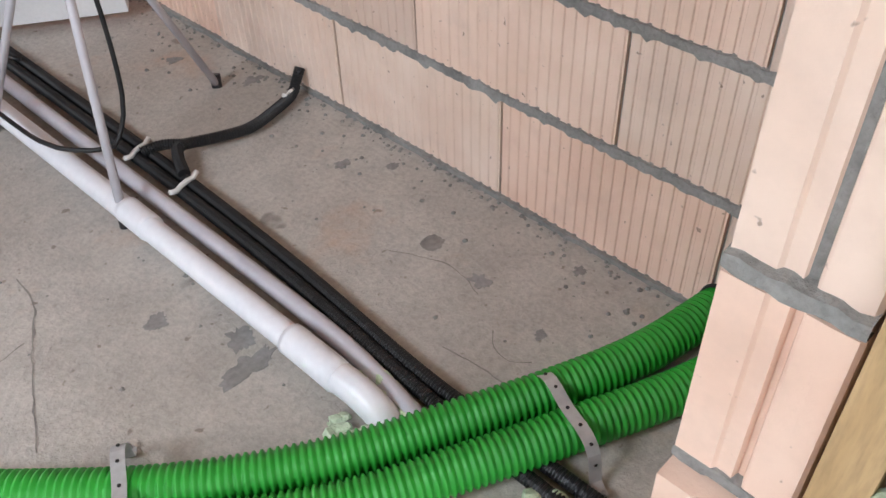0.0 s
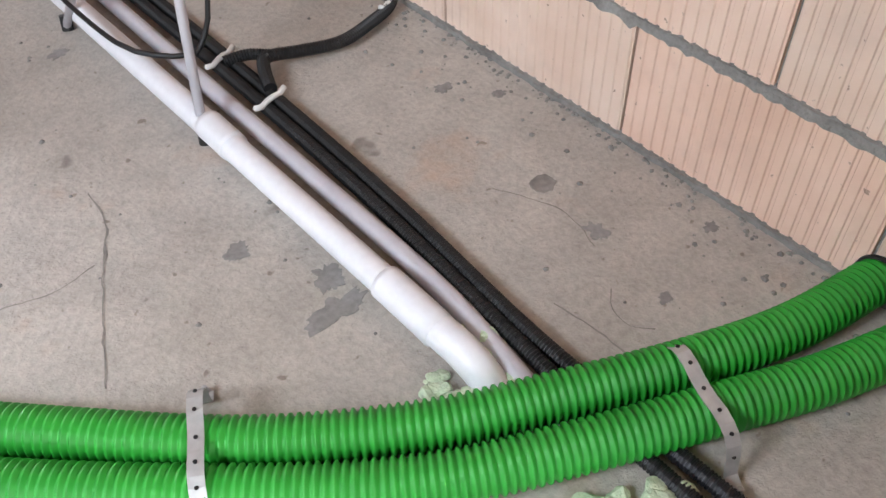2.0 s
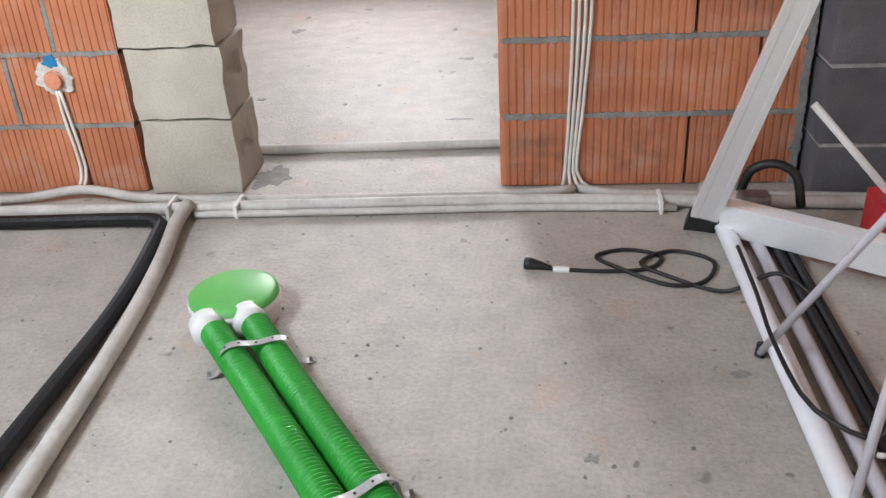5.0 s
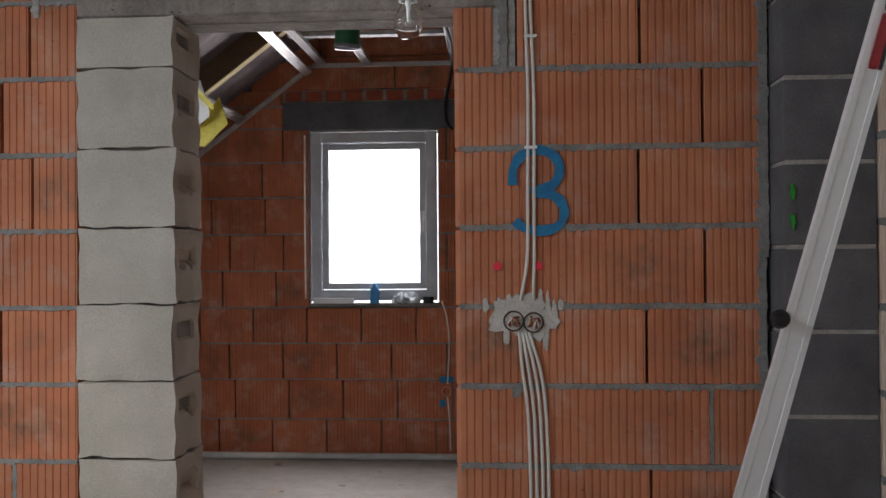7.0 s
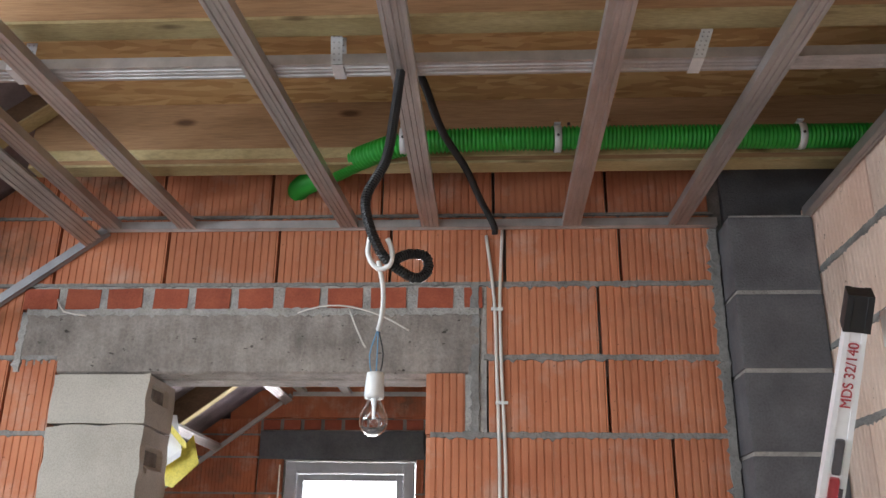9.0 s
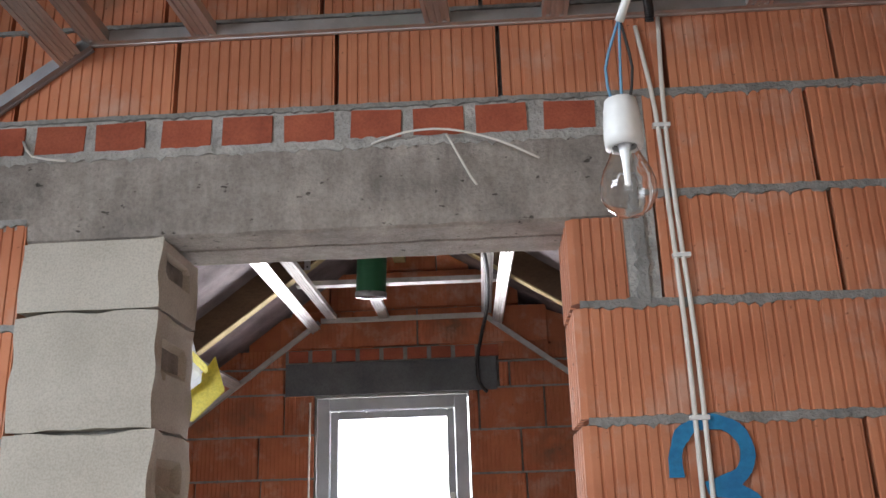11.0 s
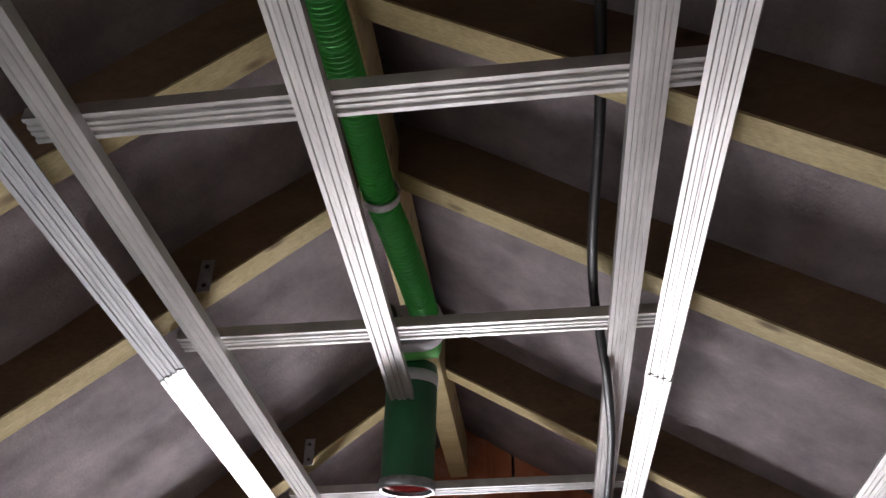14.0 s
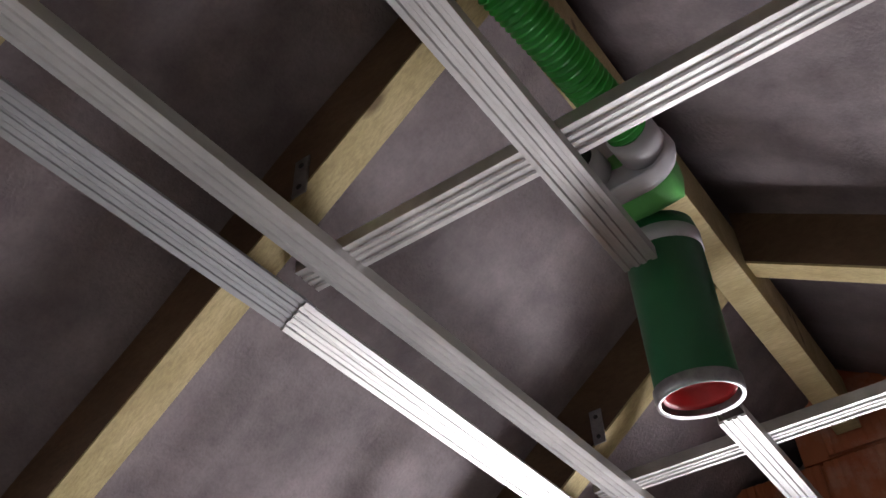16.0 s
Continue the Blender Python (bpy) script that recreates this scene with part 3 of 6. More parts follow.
# ---- floor ducts and pipes ----
def duct(points, label, mat=GREEN, radius=0.038, name="ventilation_duct"):
    ob = group_thing(name, points[0], label, "duct", "green ventilation ducts")
    part_at("hose", ribbed(points, radius, 0.0125, 0.0052, 24), mat, ob, smooth=True)
    return ob


D1 = [(-0.61, -0.9), (-0.432, -1.177), (-0.202, -1.514), (-0.029, -1.754), (0.148, -1.948), (0.349, -2.149), (0.541, -2.289), (0.718, -2.381), (0.907, -2.47), (1.068, -2.529), (1.26, -2.565)]
D2 = [(-0.705, -0.935), (-0.502, -1.223), (-0.262, -1.571), (-0.085, -1.816), (0.09, -2.007), (0.331, -2.231), (0.51, -2.366), (0.678, -2.454), (0.883, -2.55), (1.032, -2.616), (1.26, -2.69)]
duct([(x, y, 0.040) for x, y in D1], "bright green corrugated ventilation hose lying on the floor")
duct([(x, y, 0.040) for x, y in D2], "bright green corrugated ventilation hose lying on the floor")


def strap(a, b, z=0.09):
    """A perforated steel strap over two hoses with a screw at each end."""
    a, b = Vector((*a, 0)), Vector((*b, 0))
    ob = group_thing("fixing_strap", tuple(a), "perforated galvanised strap screwed over the hoses", "strap", "straps over the hoses")
    n = (b - a).normalized()
    mid = (a + b) / 2
    section = [(-0.122, 0.004), (-0.110, 0.006), (-0.099, 0.012), (-0.095, 0.03), (-0.092, 0.05), (-0.086, 0.068), (-0.074, 0.081), (-0.06, 0.087), (-0.04, 0.088),
               (-0.02, 0.084), (0.0, 0.082), (0.02, 0.084), (0.04, 0.088), (0.06, 0.087), (0.074, 0.081), (0.086, 0.068), (0.092, 0.05), (0.095, 0.03), (0.099, 0.012), (0.110, 0.006), (0.122, 0.004)]
    line = [mid + n * d + Vector((0, 0, h * 0.955 + 0.001)) for d, h in section]
    side = Vector((-n.y, n.x, 0)) * 0.011
    bm = bmesh.new()
    prev = None
    for p in line:
        cur = [bm.verts.new(p - side), bm.verts.new(p + side), bm.verts.new(p + side + Vector((0, 0, 0.0015))), bm.verts.new(p - side + Vector((0, 0, 0.0015)))]
        if prev:
            for k in range(4):
                bm.faces.new((prev[k], prev[(k + 1) % 4], cur[(k + 1) % 4], cur[k]))
        prev = cur
    part_at("band", bm, STRAP_STEEL, ob)
    for p in line[4:-4:2]:
        part_at("hole", moved(lathe([(0.0032, 0.0), (0.0032, 0.0012), (0.0, 0.0012)], 8), Matrix.Translation(p + Vector((0, 0, 0.002)))), BLACK_PLASTIC, ob)
    for p in (line[0], line[-1]):
        screw = lathe([(0.0, 0.0), (0.009, 0.0), (0.009, 0.004), (0.005, 0.006), (0.004, 0.02), (0.0, 0.021)], 10)
        part_at("screw", moved(screw, Matrix.Translation((p.x, p.y, 0.0))), STEEL, ob)
    return ob


strap((0.905, -2.40), (0.80, -2.64))
strap((0.36, -2.015), (0.235, -2.235))
strap((-0.165, -1.47), (-0.315, -1.60))
strap((-0.47, -1.02), (-0.65, -1.07))

# floor outlet box at the end of the hoses
OX, OY = -0.688, -0.80
ob = group_thing("duct_outlet_box", (OX, OY, 0), "round outlet box with green lid joined to two hoses", "outlet box")
part_at("lid", moved(lathe([(0.0, 0.084), (0.105, 0.082), (0.117, 0.075), (0.119, 0.062)], 36), Matrix.Translation((OX, OY, 0))), LEAF_GREEN, ob, "green plastic lid", True)
part_at("body", moved(lathe([(0.119, 0.064), (0.122, 0.058), (0.122, 0.05), (0.114, 0.045), (0.112, 0.0)], 36), Matrix.Translation((OX, OY, 0))), WHITE_PLASTIC, ob, "white plastic body", True)
for (x, y), (dx, dy) in (((-0.64, -0.87), (0.05, -0.075)), ((-0.735, -0.905), (0.045, -0.075))):
    part_at("collar", tube([(x, y, 0.045), (x + dx * 0.3, y + dy * 0.3, 0.043), (x + dx * 0.6, y + dy * 0.6, 0.041)], 0.044, 20), WHITE_PLASTIC, ob, "white collar round a hose", True)


def pipe(name, points, r, mat, label, category="pipe", group="", seg=14, step=0.05):
    return thing(name, tube(spline(points, step), r, seg), mat, label, category, group, smooth=True)


ob = group_thing("drain_pipe", (0.665, -2.28, 0), "white plastic drain pipe turning down into the floor", "pipe")
part_at("barrel", tube(spline([(0.655, -0.10, 0.036), (0.66, -0.9, 0.036), (0.668, -1.7, 0.036), (0.672, -2.17, 0.036)], 0.08), 0.0255, 18), PVC, ob, smooth=True)
part_at("socket", tube([(0.6715, -2.05, 0.036), (0.672, -2.06, 0.036), (0.672, -2.15, 0.036), (0.672, -2.18, 0.034)], 0.030, 18), PVC, ob, smooth=True)
part_at("bend", tube(spline([(0.672, -2.17, 0.036), (0.674, -2.23, 0.034), (0.676, -2.28, 0.015), (0.678, -2.31, -0.02)], 0.015), 0.028, 18), PVC, ob, smooth=True)
part_at("socket", tube([(0.668, -1.52, 0.036), (0.668, -1.53, 0.036), (0.668, -1.6, 0.036), (0.668, -1.61, 0.036)], 0.029, 18), PVC, ob, smooth=True)
pipe("water_pipe", [(0.735, -0.2, 0.02), (0.738, -1.0, 0.02), (0.738, -1.6, 0.02), (0.738, -2.05, 0.02), (0.725, -2.22, 0.02), (0.71, -2.36, 0.008), (0.70, -2.45, 0.0)], 0.0175, GREY_PVC, "grey insulated water pipe beside the drain pipe")


def conduit(points, r, label, name="cable_conduit", group="black corrugated conduits", mat=BLACK_PLASTIC):
    return thing(name, ribbed(points, r, 0.006, 0.0018, 10), mat, label, "conduit", group)


conduit([(0.78, -0.15, 0.016), (0.788, -0.8, 0.016), (0.79, -1.45, 0.016), (0.78, -1.9, 0.016), (0.758, -2.25, 0.016), (0.75, -2.42, 0.014), (0.745, -2.79, 0.014)], 0.014, "black corrugated conduit lying along the floor")
conduit([(0.815, -0.15, 0.016), (0.82, -0.8, 0.016), (0.82, -1.45, 0.016), (0.808, -1.9, 0.016), (0.784, -2.25, 0.016), (0.785, -2.45, 0.014), (0.79, -2.79, 0.014)], 0.014, "black corrugated conduit lying along the floor")
conduit([(0.82, -1.50, 0.03), (0.845, -1.44, 0.032), (0.875, -1.405, 0.03), (0.95, -1.43, 0.024), (1.03, -1.455, 0.022), (1.12, -1.44, 0.022), (1.185, -1.42, 0.024), (1.215, -1.405, 0.045), (1.235, -1.40, 0.07)], 0.014, "black corrugated conduit branching to the wall")
conduit([(0.80, -1.36, 0.03), (0.845, -1.375, 0.034), (0.885, -1.405, 0.03)], 0.013, "short black corrugated conduit joining the branch")


def cable_tie(x, y, ang, length=0.085, z=0.032):
    line = [(x + length / 2 * s * math.cos(ang), y + length / 2 * s * math.sin(ang), z + 0.006 * math.cos(s * 7)) for s in (-1, -0.6, -0.2, 0.2, 0.6, 1)]
    return thing("cable_tie", tube(line, 0.006, 8), WHITE_PLASTIC, "white plastic band holding the conduits to the floor", "cable tie", "white bands", smooth=True)


cable_tie(0.80, -1.53, 0.25)
cable_tie(0.80, -1.345, 0.35)
cable_tie(1.185, -1.42, 0.2, 0.06)


def foam(points, r, seed_at):
    bm = bmesh.new()
    for i, p in enumerate(points):
        for k in range(7):
            q = Vector(p) + Vector((random.uniform(-1.1, 1.1) * r, random.uniform(-1.1, 1.1) * r, random.uniform(-0.3, 0.3) * r))
            bmesh.ops.create_icosphere(bm, subdivisions=2, radius=r * random.uniform(0.4, 0.8), matrix=Matrix.Translation(q) @ Matrix.Diagonal((1.2, 1.2, 0.8, 1)))
    roughen(bm, r * 0.5, 45)
    return thing("foam_patch", bm, FOAM, "pale green mounting foam squeezed out at the pipe", "foam", "foam patches")


foam([(0.645, -2.31, 0.01), (0.70, -2.30, 0.012), (0.715, -2.25, 0.02), (0.705, -2.20, 0.012), (0.70, -2.35, 0.005), (0.63, -2.27, 0.006), (0.62, -2.23, 0.005)], 0.018, 1)
foam([(0.62, -2.53, 0.008), (0.66, -2.55, 0.01), (0.70, -2.58, 0.012), (0.73, -2.61, 0.012), (0.68, -2.60, 0.008), (0.64, -2.585, 0.008)], 0.024, 2)

STAIN = grained("wet cement stain", (0.21, 0.20, 0.19), (0.32, 0.31, 0.295), 20, 90, 0.7, 0.3, vary=0)
CRACK = grained("crack in the screed", (0.20, 0.18, 0.165), (0.32, 0.295, 0.27), 30, 90, 0.9, 0.3, vary=0)


def floor_mark(cx, cy, rx, ry, mat=STAIN, rag=0.6, name="floor_stain", label="dark cement stain on the concrete floor", group="floor stains"):
    """A thin ragged blot on the screed."""
    bm = bmesh.new()
    n = 40
    rim = []
    for k in range(n):
        a = 2 * math.pi * k / n
        q = Vector((math.cos(a) * 1.6 + cx * 13, math.sin(a) * 1.6 + cy * 13, 0))
        r = max(0.25, 1 + rag * noise.noise(q) * 1.3 + rag * 0.6 * noise.noise(q * 3))
        rim.append(bm.verts.new((cx + rx * r * math.cos(a), cy + ry * r * math.sin(a), 0.0014)))
    base = [bm.verts.new((v.co.x, v.co.y, 0.0)) for v in rim]
    bm.faces.new(rim)
    for k in range(n):
        bm.faces.new((rim[k], base[k], base[(k + 1) % n], rim[(k + 1) % n]))
    return thing(name, bm, mat, label, "stain", group)


for cx, cy, rx, ry in ((0.545, -1.805, 0.022, 0.018), (0.60, -2.015, 0.055, 0.022), (0.625, -1.955, 0.025, 0.03), (0.57, -1.05, 0.025, 0.015), (0.21, -1.34, 0.016, 0.012), (1.10, -1.70, 0.018, 0.014),
                       (1.17, -1.79, 0.014, 0.012), (1.0, -2.35, 0.012, 0.01), (1.18, -2.30, 0.014, 0.012), (1.10, -1.02, 0.02, 0.015), (1.18, -1.26, 0.03, 0.014), (-0.49, -1.655, 0.02, 0.013), (-0.32, -1.84, 0.009, 0.007), (1.15, -2.70, 0.03, 0.05), (1.03, -2.18, 0.017, 0.022)):
    floor_mark(cx, cy, rx, ry)
for cx, cy, rx, ry in ((-1.199, 2.151, 0.03, 0.05), (-0.298, 2.095, 0.012, 0.03), (-0.202, 1.533, 0.03, 0.02), (-0.319, 1.337, 0.008, 0.02), (-0.583, 1.141, 0.008, 0.014),
                       (-1.092, 0.978, 0.02, 0.015), (-0.188, 0.672, 0.05, 0.008), (-1.202, 2.474, 0.012, 0.02), (-0.702, 0.89, 0.01, 0.012), (-0.83, 0.12, 0.06, 0.09)):
    floor_mark(cx, cy, rx, ry)
floor_mark(1.046, -2.034, 0.024, 0.022, CRACK, 0.25, "floor_hole", "shallow round hole broken in the screed", "holes in the floor")


def crack(points, w, mat=CRACK):
    line = spline([(x, y, 0) for x, y in points], 0.012)
    bm = bmesh.new()
    prev = None
    for i, p in enumerate(line):
        q = (line[min(i + 1, len(line) - 1)] - line[max(i - 1, 0)]).normalized()
        p = p + Vector((-q.y, q.x, 0)) * 0.004 * noise.noise(p * 40)
        t = w * (0.35 + 0.9 * abs(noise.noise(p * 25)))
        cur = [bm.verts.new(p + Vector((-q.y, q.x, 0)) * t + Vector((0, 0, 0.0013))), bm.verts.new(p - Vector((-q.y, q.x, 0)) * t + Vector((0, 0, 0.0013)))]
        if prev:
            bm.faces.new((prev[0], prev[1], cur[1], cur[0]))
        prev = cur
    for f in bm.faces:
        f.normal_flip() if f.normal.z < 0 else None
    return thing("floor_crack", bm, mat, "fine crack in the concrete screed", "crack", "cracks in the floor")


crack([(-0.47, -1.52), (-0.41, -1.63), (-0.32, -1.77), (-0.24, -1.90)], 0.004)
crack([(0.42, -1.50), (0.41, -1.59), (0.34, -1.72), (0.25, -1.91)], 0.003)
crack([(0.03, -1.65), (0.16, -1.65), (0.27, -1.68), (0.35, -1.67)], 0.0022)
crack([(-0.13, -1.93), (-0.11, -1.98), (-0.10, -2.0)], 0.005)
crack([(-0.10, -2.0), (0.05, -2.06), (0.2, -2.12)], 0.002)
crack([(0.86, -2.24), (0.87, -2.31), (0.87, -2.38)], 0.0028)
crack([(0.95, -2.28), (0.92, -2.31), (0.915, -2.35), (0.94, -2.38)], 0.0022)
crack([(0.97, -1.98), (1.02, -2.10), (1.0, -2.2)], 0.002)

# crumbs of mortar along the wall feet
bm = bmesh.new()
for i in range(640):
    if i % 3:
        x, y = 1.24 - abs(random.gauss(0, 0.10 if i % 2 else 0.018)), random.uniform(-2.75, -0.3)
    else:
        x, y = random.uniform(-1.4, 1.1), random.uniform(-2.6, -0.1)
    r = random.uniform(0.0015, 0.0055)
    bmesh.ops.create_cone(bm, segments=5, radius1=r * 1.3, radius2=r * 0.4, depth=r, cap_ends=True, matrix=Matrix.Translation((x, y, r / 2)) @ pose(0, 0, 0, random.uniform(-20, 20), random.uniform(-20, 20), random.uniform(0, 360)))
thing("mortar_crumbs", bm, MORTAR, "loose crumbs of mortar scattered on the floor", "crumbs", kind="stuff")

# conduits along the brick wall foot
W = "dusty white plastic conduit fixed along the wall foot"
pipe("conduit", [(-2.6, -0.20, 0.022), (-1.7, -0.195, 0.022), (-0.8, -0.175, 0.022), (0.0, -0.155, 0.022), (0.5, -0.165, 0.022), (1.2, -0.20, 0.022)], 0.021, DUSTY_PVC, W, "conduit", "dusty white conduits")
pipe("conduit", [(-2.6, -0.11, 0.018), (-1.75, -0.09, 0.018), (-1.45, -0.06, 0.04), (-1.2, -0.10, 0.022), (-0.8, -0.115, 0.018), (0.0, -0.10, 0.018), (0.24, -0.06, 0.018)], 0.016, DUSTY_PVC, W, "conduit", "dusty white conduits")
pipe("conduit", [(0.25, -0.05, 0.016), (0.4, -0.10, 0.016), (0.8, -0.12, 0.016), (1.2, -0.15, 0.016)], 0.014, DUSTY_PVC, W, "conduit", "dusty white conduits")
pipe("conduit", [(-1.02, -0.20, 0.045), (-1.03, -0.30, 0.03), (-0.99, -0.55, 0.025), (-0.955, -0.9, 0.025), (-0.93, -1.5, 0.025), (-0.9, -2.6, 0.025)], 0.023, DUSTY_PVC, "dusty white plastic conduit running across the floor", "conduit", "dusty white conduits")
conduit([(-2.6, -0.29, 0.026), (-1.7, -0.285, 0.026), (-1.2, -0.27, 0.026), (-1.09, -0.30, 0.028), (-1.055, -0.42, 0.03), (-1.02, -0.8, 0.026), (-1.03, -1.3, 0.026), (-1.06, -2.6, 0.026)], 0.023, "thick black conduit bending from the wall across the floor")
pipe("conduit", [(-1.0, -0.215, 0.014), (-0.5, -0.205, 0.014), (0.1, -0.19, 0.014), (0.55, -0.20, 0.014)], 0.012, DUSTY_PVC, W, "conduit", "white conduits")
for x in (-1.72, -1.09, -0.86, 0.5):
    thing("pipe_clip", box(x - 0.006, x + 0.006, -0.225, -0.13, 0.0, 0.046, 0.003), WHITE_PLASTIC, "white plastic clip over the conduit", "clip", "clips of the conduits")
pipe("conduit", [(-2.0, 0.36, 0.02), (-0.9, 0.33, 0.02), (0.2, 0.36, 0.02), (1.5, 0.36, 0.02)], 0.018, DUSTY_PVC, "dusty white conduit on the floor behind the brick wall", "conduit", "dusty white conduits")
pipe("conduit", [(-2.6, 3.33, 0.025), (-1.0, 3.32, 0.025), (1.5, 3.33, 0.025)], 0.024, DUSTY_PVC, "dusty white conduit along the foot of the gable wall", "conduit", "dusty white conduits")

# extension lead
ob = group_thing("extension_lead", (0.1, -0.56, 0), "black extension lead lying in loops on the floor", "cable")
part_at("cord", tube(spline([(0.15, -0.57, 0.006), (0.30, -0.585, 0.006), (0.42, -0.57, 0.006), (0.46, -0.50, 0.006), (0.37, -0.46, 0.006), (0.28, -0.50, 0.008), (0.33, -0.57, 0.011),
                             (0.46, -0.66, 0.006), (0.56, -0.64, 0.006), (0.60, -0.53, 0.006), (0.5, -0.47, 0.006), (0.40, -0.545, 0.011), (0.47, -0.62, 0.008), (0.60, -0.70, 0.01), (0.72, -0.72, 0.075), (0.80, -0.80, 0.05)], 0.015), 0.006, 8), BLACK_PLASTIC, ob, smooth=True)
part_at("plug", tube([(0.075, -0.553, 0.016), (0.09, -0.556, 0.016), (0.11, -0.56, 0.014), (0.15, -0.568, 0.008)], 0.015, 12, rings=[0.016, 0.018, 0.014, 0.007]), BLACK_PLASTIC, ob)
part_at("sleeve", tube([(0.155, -0.57, 0.006), (0.20, -0.576, 0.006)], 0.009, 10), WHITE_PLASTIC, ob, "white sticker on the cord")

# ---- aluminium trestle leaning in the corner ----
def rect_bar(a, b, w, h, up):
    length = (Vector(b) - Vector(a)).length
    bm = box(-w / 2, w / 2, 0, length, -h / 2, h / 2, 0.004)
    return moved(bm, along(a, b, up))


FOOT, TOP = Vector((0.60, -0.34, 0.03)), Vector((0.646, -1.77, 1.906))
way = (TOP - FOOT).normalized()
L = (TOP - FOOT).length
FACE = Vector((-0.25, -0.82, -0.5)).normalized()
across = way.cross(FACE).normalized()
FACE = across.cross(way).normalized()


def taper(s):
    """The leg narrows from the foot to the top."""
    return 0.081 - 0.057 * s / L


def leg_bar(s0, s1, extra=0.0, deep=0.03):
    bm = bmesh.new()
    ends = []
    for s in (s0, s1):
        w, p = taper(s) / 2 + extra, FOOT + way * s
        ends.append([bm.verts.new(p + across * (w * i) + FACE * (deep / 2 + extra) * j) for i, j in
                     ((-1, -1), (-0.55, -1), (-0.5, -0.85), (0.5, -0.85), (0.55, -1), (1, -1), (1, 1), (0.55, 1), (0.5, 0.93), (-0.5, 0.93), (-0.55, 1), (-1, 1))])
    for k in range(12):
        bm.faces.new((ends[0][k], ends[0][(k + 1) % 12], ends[1][(k + 1) % 12], ends[1][k]))
    bm.faces.new(list(reversed(ends[0]))), bm.faces.new(ends[1])
    bmesh.ops.recalc_face_normals(bm, faces=bm.faces)
    return bm


ob = group_thing("aluminium_trestle", tuple(FOOT), "brushed aluminium trestle with a slanting leg and crossbars", "trestle")
part_at("leg", leg_bar(0, L), ALU, ob)
part_at("foot_cap", leg_bar(-0.04, 0.05, 0.004), BLACK_PLASTIC, ob, "black plastic end cap")
part_at("top_cap", leg_bar(L - 0.035, L + 0.012, 0.003), BLACK_PLASTIC, ob, "black plastic end cap")
part_at("floor_bar", rect_bar((0.645, -0.40, 0.085), (1.15, -0.74, 0.085), 0.10, 0.05, (0.55, 0.83, 0.15)), ALU, ob)
part_at("top_bar", rect_bar(TOP + Vector((0.03, 0.0, -0.03)), TOP + Vector((0.5, -0.02, -0.05)), 0.045, 0.045, (0, 0, 1)), ALU, ob)
part_at("clamp", rect_bar(TOP + Vector((0.05, -0.03, -0.055)), TOP + Vector((0.10, -0.03, -0.06)), 0.02, 0.03, (0, 0, 1)), BLACK_PLASTIC, ob, "black clamp under the crossbar")
part_at("knob", moved(lathe([(0.0, 0.03), (0.012, 0.028), (0.016, 0.018), (0.012, 0.0)], 14), Matrix.Translation(FOOT + way * 1.6 - across * 0.035 + FACE * 0.01) @ pose(0, 0, 0, 90, 0, 0)), BLACK_PLASTIC, ob, "dark red locking knob")
part_at("handle", tube(spline([(0.72, -0.27, 0.10), (0.74, -0.28, 0.17), (0.80, -0.30, 0.20), (0.86, -0.32, 0.17), (0.88, -0.34, 0.08)], 0.02), 0.014, 10), BLACK_PLASTIC, ob, "black plastic handle", True)
part_at("bracket", box(0.70, 0.79, -0.36, -0.30, 0.0, 0.12, 0.01), STEEL, ob)


def ink_bar(s0, s1, w, off, mat):
    a, b = (FOOT + way * s + FACE * 0.0155 + across * off for s in (s0, s1))
    part_at("print_bar", rect_bar(a, b, w, 0.002, tuple(FACE)), mat, ob)


ink_bar(L - 0.31, L - 0.235, 0.012, 0.0, RED_INK)
ink_bar(L - 0.23, L - 0.18, 0.011, 0.0, DARK_INK)
ink_bar(L - 0.31, L - 0.25, 0.003, 0.009, DARK_INK)


def lettering(text, size, m, mat, parent):
    """Raised letters as a mesh of their own."""
    cu = bpy.data.curves.new("lettering", "FONT")
    cu.body, cu.size, cu.extrude, cu.align_y = text, size, 0.0007, "CENTER"
    tmp = bpy.data.objects.new("lettering", cu)
    scene.collection.objects.link(tmp)
    bpy.context.view_layer.update()
    me = bpy.data.meshes.new_from_object(tmp.evaluated_get(bpy.context.evaluated_depsgraph_get()))
    bpy.data.objects.remove(tmp)
    me.materials.clear()
    me.materials.append(mat)
    t = new("lettering", me)
    t.parent = parent
    t.matrix_parent_inverse = parent.matrix_world.inverted()
    t.matrix_basis = m
    return t


m = Matrix((way, FACE.cross(way), FACE)).transposed().to_4x4()
m.translation = FOOT + way * (L - 0.137) + FACE * 0.0155
lettering("MDS 32/140", 0.0175, m, RED_INK, ob)

# thin pole and red case beside it
thing("pole", tube([(0.865, -0.36, 0.40), (1.10, -0.46, 0.14)], 0.011, 10), WHITE_PLASTIC, "thin white pole leaning over the red case", "pole")
thing("tool_case", roughen(box(1.03, 1.20, -0.52, -0.40, 0.0, 0.17, 0.012), 0.004, 12), RED_PAINT, "red plastic tool case on the floor", "case")

# light stand legs over the drain pipe
ob = group_thing("light_stand", (0.655, -1.52, 0), "grey metal stand with thin legs on the floor", "stand")
APEX = (0.80, -1.31, 0.68)
for a in ((0.652, -1.524, 0.01), (0.625, -0.98, 0.01), (1.10, -1.22, 0.01)):
    part_at("leg", tube([a, APEX], 0.0095, 10), GREY_PVC, ob, smooth=True)
    part_at("rubber_foot", tube([(a[0], a[1], 0.0), (a[0] + 0.006, a[1] + 0.008, 0.032)], 0.013, 10), BLACK_PLASTIC, ob, "black rubber foot")
